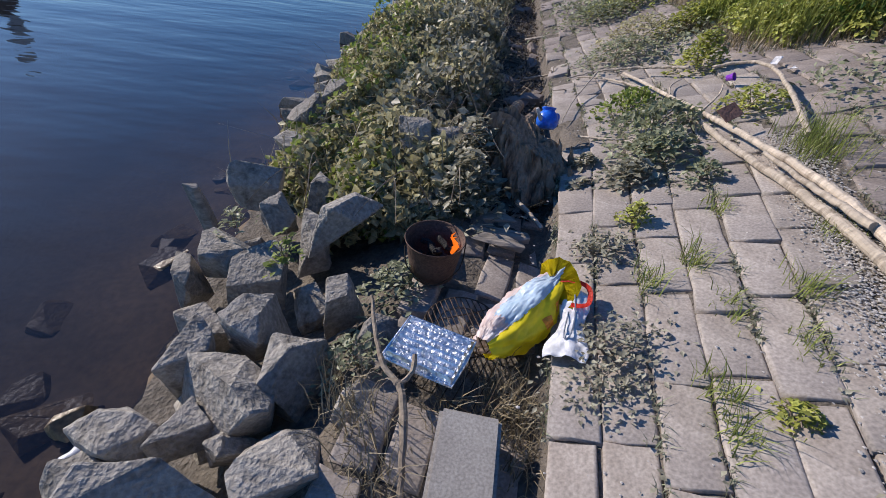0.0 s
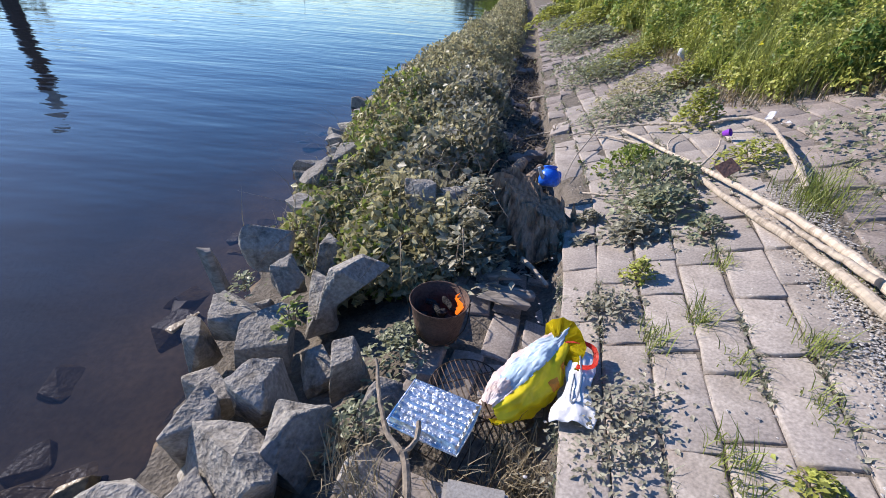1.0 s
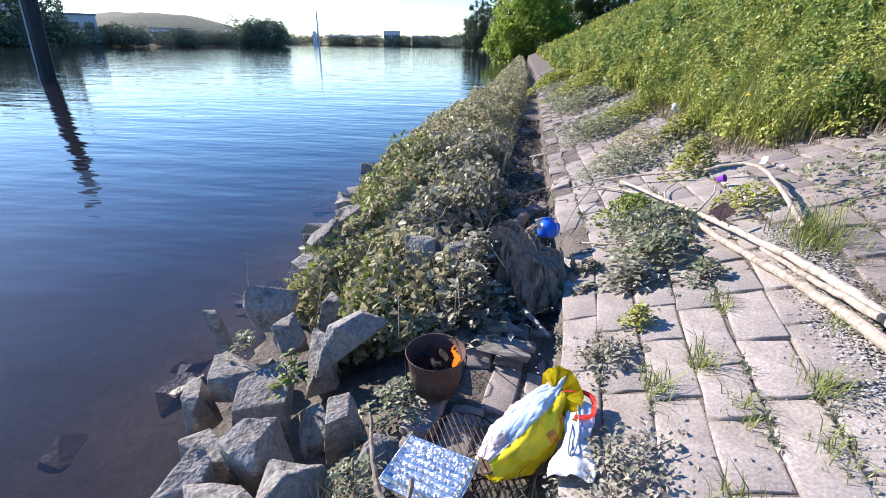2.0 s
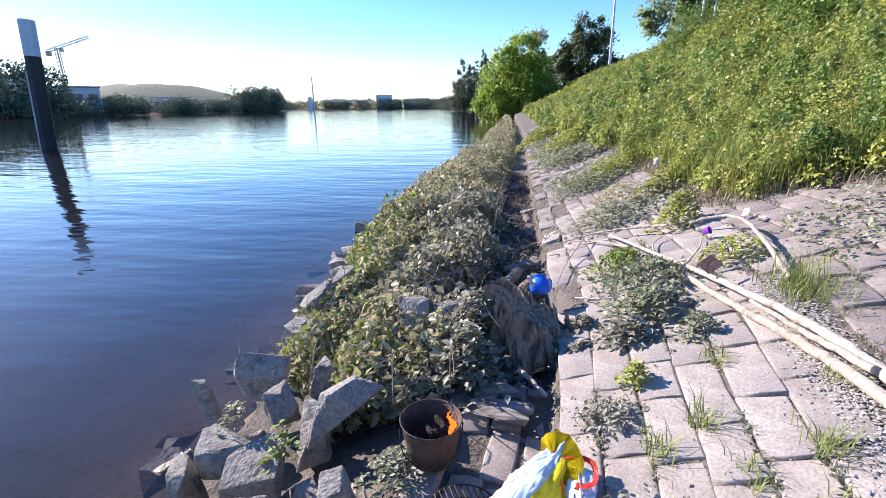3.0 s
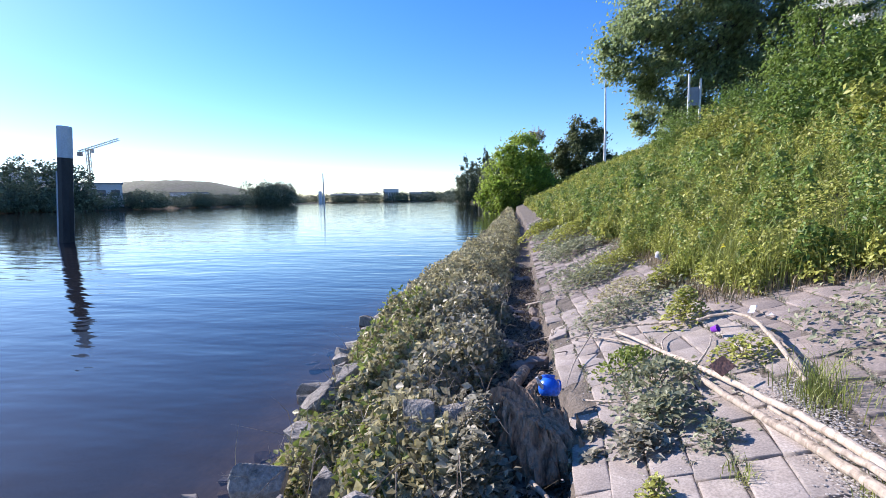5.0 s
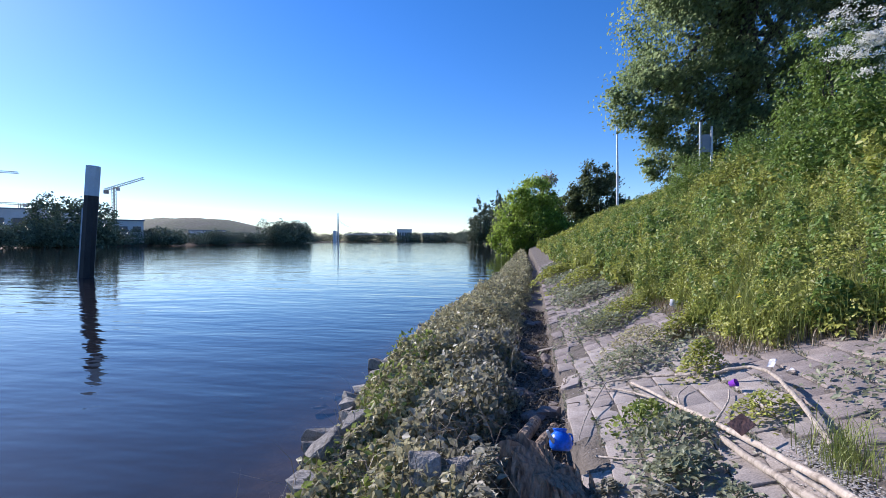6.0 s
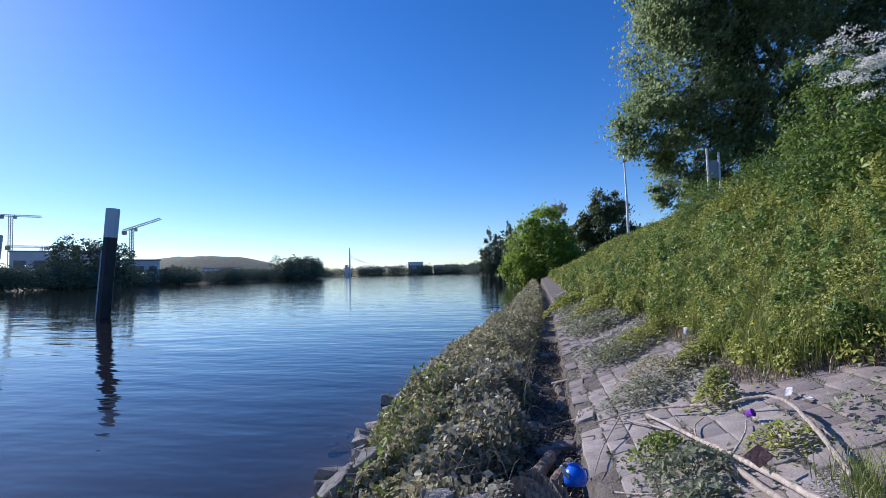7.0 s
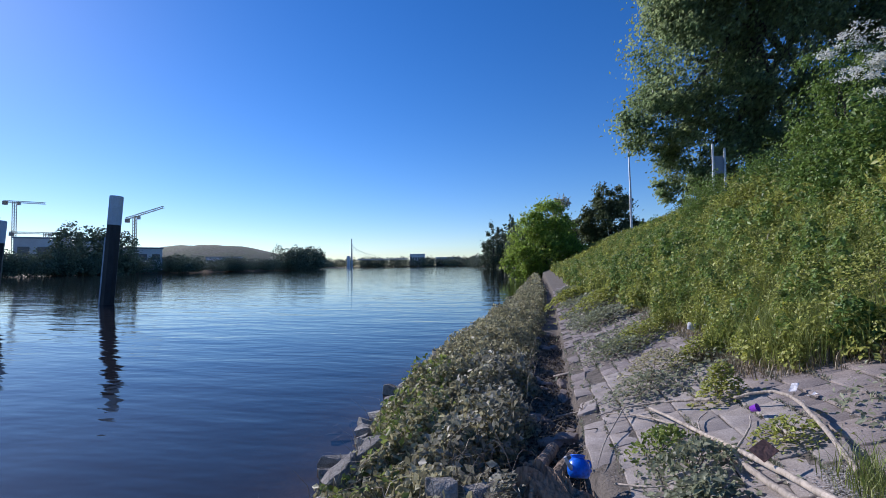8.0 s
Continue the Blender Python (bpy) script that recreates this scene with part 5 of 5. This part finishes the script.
driftwood("driftwood_stick", "thin bleached stick across the trench", [([(0.72, 3.15, -1.20), (0.88, 2.98, -1.12), (1.0, 2.95, -1.08)], 0.008, 0.004)])
driftwood("driftwood_stick", "pale stick lying in the shaded trench", [([(0.62, 7.4, -1.42), (0.95, 7.15, -1.25), (1.1, 7.0, -1.12)], 0.02, 0.008)])
driftwood("driftwood_stick", "pale stick lying in the shaded trench", [([(0.50, 5.4, -1.46), (0.78, 5.2, -1.30), (0.95, 5.1, -1.16)], 0.012, 0.006)])
driftwood("trench_log", "dark rotting log lying in the shaded trench", [([(-0.05, 3.1, -1.44), (0.18, 3.6, -1.42), (0.40, 4.3, -1.42)], 0.07, 0.05)], M_STUMP)
driftwood("trench_log", "dark rotting log lying in the shaded trench", [([(0.30, 3.3, -1.36), (0.42, 3.7, -1.36), (0.55, 4.1, -1.38)], 0.05, 0.035)], M_STUMP)
for k, (a, b, c, d) in enumerate(((0.05, 2.12, 0.37, 2.08), (0.04, 2.02, 0.34, 1.99), (0.10, 2.22, 0.30, 2.24))):
    L = math.hypot(c - a, d - b)
    pl = part("plank", rock_mesh("plank", L, 0.085, 0.045, 400 + k, M_DARKWOOD, 16, 0.1), None)
    pl.matrix_basis = pose((a + c) / 2, (b + d) / 2, -1.455 + float(lay(a, b)) + 0.012 * k, random.uniform(-6, 6), 0, math.degrees(math.atan2(d - b, c - a)))
    tagged(pl, "weathered grey splintered plank beside the bucket", "plank", group="loose planks")
wp = part("driftwood_stake", rock_mesh("driftwood_stake", 0.10, 0.12, 0.62, 77, M_DARKWOOD, 18, 0.1), None)
wp.matrix_basis = pose(-1.52, 2.22, -1.84, 8, -8, 20)
tagged(wp, "weathered timber stake standing at the water's edge", "stake")

cup = thing("purple_pot", "small purple plastic pot lying on the paving", "pot", pose(1.74, 3.58, -0.72 + float(lay(1.74, 3.58)), 60, 20, 30))
part("wall", lathe([(0.0, 0.0), (0.019, 0.0), (0.027, 0.048), (0.029, 0.050), (0.025, 0.047), (0.018, 0.005), (0.0, 0.005)], 20), M_PURPLE, cup, smooth=True)
plate = part("metal_scrap", box(0.13, 0.09, 0.006, 0.002), M_BROWN)
plate.matrix_basis = pose(1.45, 2.80, -0.76 + float(lay(1.45, 2.8)), 30, -20, 30)
tagged(plate, "brown rusty sheet scrap wedged against the log", "scrap")


def litter(x, y, z, s, turn, label):
    bm = bmesh.new()
    bmesh.ops.create_grid(bm, x_segments=8, y_segments=8, size=s / 2)
    for v in bm.verts:
        v.co.z = 0.35 * s * noise.noise(v.co * (4 / s) * 0.25 + Vector((turn, 0, 0))) + 0.3 * abs(v.co.x)
        v.co.y *= 0.5
    bmesh.ops.solidify(bm, geom=bm.faces[:], thickness=0.002)
    ob = part("litter", bm, M_PAPER)
    ob.matrix_basis = pose(x, y, z + float(lay(x, y)), 15, -20, turn)
    return tagged(ob, label, "litter")


litter(2.12, 3.78, -0.585, 0.085, 50, "crumpled white paper scrap near the grass")
litter(2.16, 3.62, -0.585, 0.06, 10, "crumpled white paper scrap near the grass")
litter(2.45, 6.8, -0.44, 0.20, 70, "torn white paper lying at the grass edge")


bottle = thing("plastic_bottle", "crushed clear white plastic bottle washed against the stones", "bottle", pose(-1.37, 0.88, -1.975, 84, 0, -20))
part("body", lathe([(0.0, -0.09), (0.024, -0.09), (0.030, -0.08), (0.026, -0.03), (0.032, 0.0), (0.025, 0.03), (0.030, 0.06), (0.012, 0.10), (0.012, 0.115)], 14, 0.14), M_WHITEPL, bottle, smooth=True)
part("cap", lathe([(0.0, 0.13), (0.014, 0.13), (0.014, 0.112), (0.0, 0.112)], 12), M_SHEET, bottle)


# ---- plants on the paving ----
def weed(x, y, r, h, n, size, material, label, z=None, up=0.6, stems=6):
    """A clump of leaves on a few stems growing from a joint."""
    z0 = float(paved(x, y)) - 0.02 if z is None else z + float(lay(x, y))
    h *= 1.4
    w = thing("weed", label, "weed", pose(x, y, z0))
    q = rng.normal(size=(n, 3)) * [r * 0.5, r * 0.5, 0]
    d = np.hypot(q[:, 0], q[:, 1]) / r
    q[:, 2] = h * np.clip(1.05 - d ** 1.6 * 0.8, 0.1, 1) * rng.uniform(0.1, 1, n) ** 0.6 + 0.4 * q[:, 0]
    tagged(part("leaf_mass", leaves("leaf_mass", q, size, material, up), None, w), kind="stuff")
    for k in range(stems):
        a, b = rng.uniform(0, 6.28), rng.uniform(0.3, 0.9)
        e = Vector((math.cos(a) * r * b, math.sin(a) * r * b, h * (1.1 - b * 0.6) + 0.4 * math.cos(a) * r * b))
        part("stem", tube(smooth_line([(0, 0, 0), e * 0.5 + Vector((0, 0, 0.02)), e], 6, 0.004, k), [0.003, 0.003, 0.0028, 0.0025, 0.002, 0.0015], 5), M_TWIG, w)
    return w


def tuft(x, y, h, n, label, material=None, r=0.05, z=None):
    z0 = float(paved(x, y)) - 0.025 if z is None else z + float(lay(x, y))
    q = rng.normal(size=(n, 3)) * [r * 0.5, r * 0.9, 0]
    q[:, 2] = 0.45 * q[:, 0]
    ob = new("grass_tuft", blades("grass_tuft", q, h, 0.004, material or L_GRASS, 0.9))
    ob.matrix_basis = pose(x, y, z0)
    return tagged(ob, label, "grass tuft", group="tufts in the joints")


weed(1.06, 2.66, 0.24, 0.13, 420, 0.032, L_WEED, "large leafy green weed growing from the paving")
weed(1.16, 3.05, 0.30, 0.15, 520, 0.028, L_WEED, "bushy green weed against the driftwood", up=0.3)
weed(1.10, 3.5, 0.24, 0.14, 420, 0.024, L_BRAMBLE_HI, "light green weed against the driftwood", up=0.2)
weed(0.90, 2.45, 0.16, 0.10, 260, 0.030, L_GREY, "dusty grey-leaved weed in a joint")
weed(0.70, 2.75, 0.16, 0.14, 320, 0.030, L_GREY, "dusty grey-leaved weed beside the stump", z=-1.36)
weed(0.63, 2.50, 0.12, 0.10, 160, 0.032, L_GREY, "dusty weed hanging over the stump's foot", z=-1.36)
weed(0.56, 1.20, 0.20, 0.07, 420, 0.015, L_GREY, "flattened dusty grey-green weed on the stones", up=0.6, stems=9)
weed(0.50, 1.02, 0.14, 0.06, 200, 0.014, L_GREY, "flattened dusty grey-green weed on the stones", up=0.6)
weed(0.63, 1.80, 0.15, 0.07, 260, 0.018, L_GREY, "dusty creeping weed beside the bag", up=0.5)
weed(1.76, 4.15, 0.18, 0.24, 520, 0.028, L_HERB, "fresh green weed beside the branch")
weed(1.72, 3.12, 0.20, 0.12, 360, 0.022, L_HERB, "low green weed under the branch")
weed(1.58, 5.4, 0.45, 0.22, 900, 0.026, L_BRAMBLE, "spread of green weeds on the far paving")
weed(1.30, 4.9, 0.40, 0.18, 700, 0.026, L_WEED, "spread of green weeds on the far paving")
weed(2.02, 5.5, 0.24, 0.20, 500, 0.028, L_HERB, "fresh green weed on the far paving")
weed(1.92, 7.6, 0.50, 0.22, 900, 0.034, L_HERB, "yellow-green weed patch on the far paving")
weed(1.50, 7.2, 0.50, 0.20, 800, 0.034, L_WEED, "grey-green weed patch on the far paving")
weed(1.9, 10.5, 0.7, 0.25, 800, 0.05, L_WEED, "weed patch on the far paving")
weed(2.3, 13.5, 0.9, 0.35, 900, 0.06, L_HERB, "weed patch on the far paving")
weed(1.9, 18, 0.9, 0.35, 900, 0.08, L_HERB, "weed patch on the far paving")
weed(1.62, 1.52, 0.07, 0.07, 120, 0.02, L_BRIGHT, "bright green seedling against the log")
weed(0.97, 0.90, 0.06, 0.05, 120, 0.014, L_HERB, "small bright green weed between stones")
weed(1.20, 2.32, 0.11, 0.09, 180, 0.02, L_WEED, "small weed in a paving joint")
weed(0.82, 2.02, 0.08, 0.10, 160, 0.018, L_HERB, "small upright weed in a paving joint")
weed(-0.28, 1.62, 0.16, 0.10, 300, 0.020, L_WEED, "trailing weed between the boulders", z=-1.55)
weed(-0.36, 1.18, 0.14, 0.10, 200, 0.020, L_WEED, "trailing weed between the boulders", z=-1.58)
weed(-0.80, 1.66, 0.08, 0.16, 60, 0.026, L_BRAMBLE_HI, "young bramble shoot on a boulder", z=-1.56)
weed(-1.14, 1.86, 0.08, 0.10, 60, 0.022, L_WEED, "young shoot at a boulder's foot", z=-1.56)
weed(-0.02, 2.35, 0.22, 0.28, 500, 0.036, L_GREY, "dusty bramble shoots over the trench", z=-1.5)
weed(0.02, 2.75, 0.20, 0.34, 420, 0.038, L_GREY, "dusty bramble shoots over the trench", z=-1.5)
weed(0.02, 2.62, 0.14, 0.16, 160, 0.036, L_GREY, "dusty leaves in the trench", z=-1.5)
tuft(1.74, 2.42, 0.20, 260, "bright green grass tuft against the paving", r=0.12)
for x, y, h in ((0.96, 1.66, 0.13), (0.99, 1.37, 0.07), (1.17, 2.03, 0.08), (1.47, 1.72, 0.08), (0.78, 1.55, 0.11), (0.83, 0.99, 0.10), (1.23, 1.40, 0.12), (0.81, 0.86, 0.12), (1.12, 1.15, 0.07)):
    tuft(x, y, h, 60, "sparse grass tuft in a paving joint")
for x, y in ((0.26, 1.02), (0.20, 1.08), (0.27, 0.90)):
    tuft(x, y, 0.09, 170, "flattened dry grass between the stones", L_DRY, 0.09, z=-1.5)
for x, y in ((-0.30, 0.92), (-0.22, 0.82), (-0.36, 1.02), (0.0, 0.98), (-0.16, 0.70)):
    tuft(x, y, 0.14, 70, "thin dry grass among the boulders", L_DRY, 0.08, z=-1.56)
# growth along the joints and over the farther paving
jy = rng.uniform(0.3, 9, 4600)
jr = rng.integers(0, 11, 4600)
jx = row_line(jr - 0.5, jy) + rng.normal(0, 0.009, 4600)
ok = (np.sin(jy * 3.1 + jr * 2.3) + np.sin(jy * 7.3 + jr) > 0.35) & (jx < grass_edge(jy))
jp = np.stack([jx, jy, paved(jx, jy) - 0.028], 1)[ok]
tagged(new("joint_grass", blades("joint_grass", np.repeat(jp, 3, 0) + rng.normal(0, 0.006, (len(jp) * 3, 3)) * [1, 1.6, 0], 0.05, 0.0035, L_WEED, 0.9)), "small grass and moss growing in the joints", "grass", kind="stuff")
jl = np.repeat(jp, 2, 0) + rng.normal(0, 0.016, (len(jp) * 2, 3)) * [1, 1, 0] + [0, 0, 0.022]
tagged(new("joint_weeds", leaves("joint_weeds", jl, 0.014, L_GREY, 0.6)), "tiny dusty weeds growing in the joints", "weed", kind="stuff")
sy = 2.2 + 22 * rng.uniform(0, 1, 15000) ** 1.3
sx = rng.uniform(0.5, 2.8, 15000) + drift(sy) * 0.6
sp = np.stack([sx, sy, paved(sx, sy)], 1)
sp = sp[(patchy(sp, 2.2, 9.0) > np.interp(sy, [2, 6, 11, 18], [0.72, 0.66, 0.48, 0.25])) & (sx < grass_edge(sy)) & (sx > drift(sy) + 0.4)]
sp[:, 2] += rng.uniform(0, 0.14, len(sp))
tagged(new("paving_weeds", leaves("paving_weeds", sp, 0.03, L_WEED, 0.5, sizes=(0.020 + 0.0022 * sp[:, 1]) * rng.uniform(0.7, 1.3, len(sp)))), "grey-green weeds spread over the farther paving", "weed", kind="stuff")
# fallen twigs and debris in the trench
for k in range(46):
    y = random.uniform(2.9, 11)
    x = float(drift(y)) + random.uniform(-0.15, 0.40)
    a, L = random.uniform(0, 6.28), random.uniform(0.12, 0.4)
    tw = part("twig", tube(smooth_line([(-L / 2, 0, 0), (0, 0.02, 0.015), (L / 2, 0, 0)], 6, 0.006, k), [0.006, 0.006, 0.005, 0.005, 0.004, 0.002], 5), M_TWIG)
    tw.matrix_basis = pose(x, y, float(height(x, y)) + 0.03, 0, random.uniform(-12, 12), math.degrees(a))
    tagged(tw, "dry twig lying in the trench", "twig", group="fallen twigs")
# leaf litter whose brown is darkened so the trench reads as shaded
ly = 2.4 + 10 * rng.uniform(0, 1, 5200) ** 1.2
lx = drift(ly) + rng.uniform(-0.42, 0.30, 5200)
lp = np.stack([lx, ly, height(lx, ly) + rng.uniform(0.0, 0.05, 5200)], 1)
tagged(new("trench_leaf_litter", leaves("trench_leaf_litter", lp, 0.026, L_DEAD_SHADE, 0.55)), "dead brown leaves in the trench, darkened for its shade", "leaf litter", kind="stuff")
tagged(new("trench_straw", blades("trench_straw", lp[::9], 0.16, 0.005, L_DRY, 1.8)), "flattened straw and dead stems in the trench", "straw", kind="stuff")
for k in range(34):
    y = 2.6 + 9 * random.random() ** 1.3
    x = float(drift(y)) + random.uniform(-0.40, 0.26)
    s = random.uniform(0.09, 0.24)
    rock(x, y, float(height(x, y)) + s * 0.12, s, s * random.uniform(0.8, 1.4), s * 0.6, random.uniform(0, 180), random.uniform(-15, 15), 0,
         "dusty broken stone lying in the shaded trench", M_STONE_WORN, "loose_stone")
# bare bramble canes arching out of the tangle
for k in range(60):
    y = random.uniform(2.2, 7.5)
    x = float(drift(y)) + random.uniform(-1.4, -0.2)
    a, L = random.uniform(0, 6.28), random.uniform(0.25, 0.6)
    z = float(max(height(x, y), -1.9)) + 0.35
    cane = part("bramble_cane", tube(smooth_line([(0, 0, -0.2), (L * 0.4 * math.cos(a), L * 0.4 * math.sin(a), 0.12), (L * math.cos(a), L * math.sin(a), 0.02)], 8, 0.006, k), [0.004, 0.004, 0.0036, 0.003, 0.003, 0.0025, 0.002, 0.0015], 5), M_TWIG)
    cane.matrix_basis = pose(x, y, z)
    tagged(cane, "thin bare bramble cane arching from the tangle", "cane", group="bramble canes")
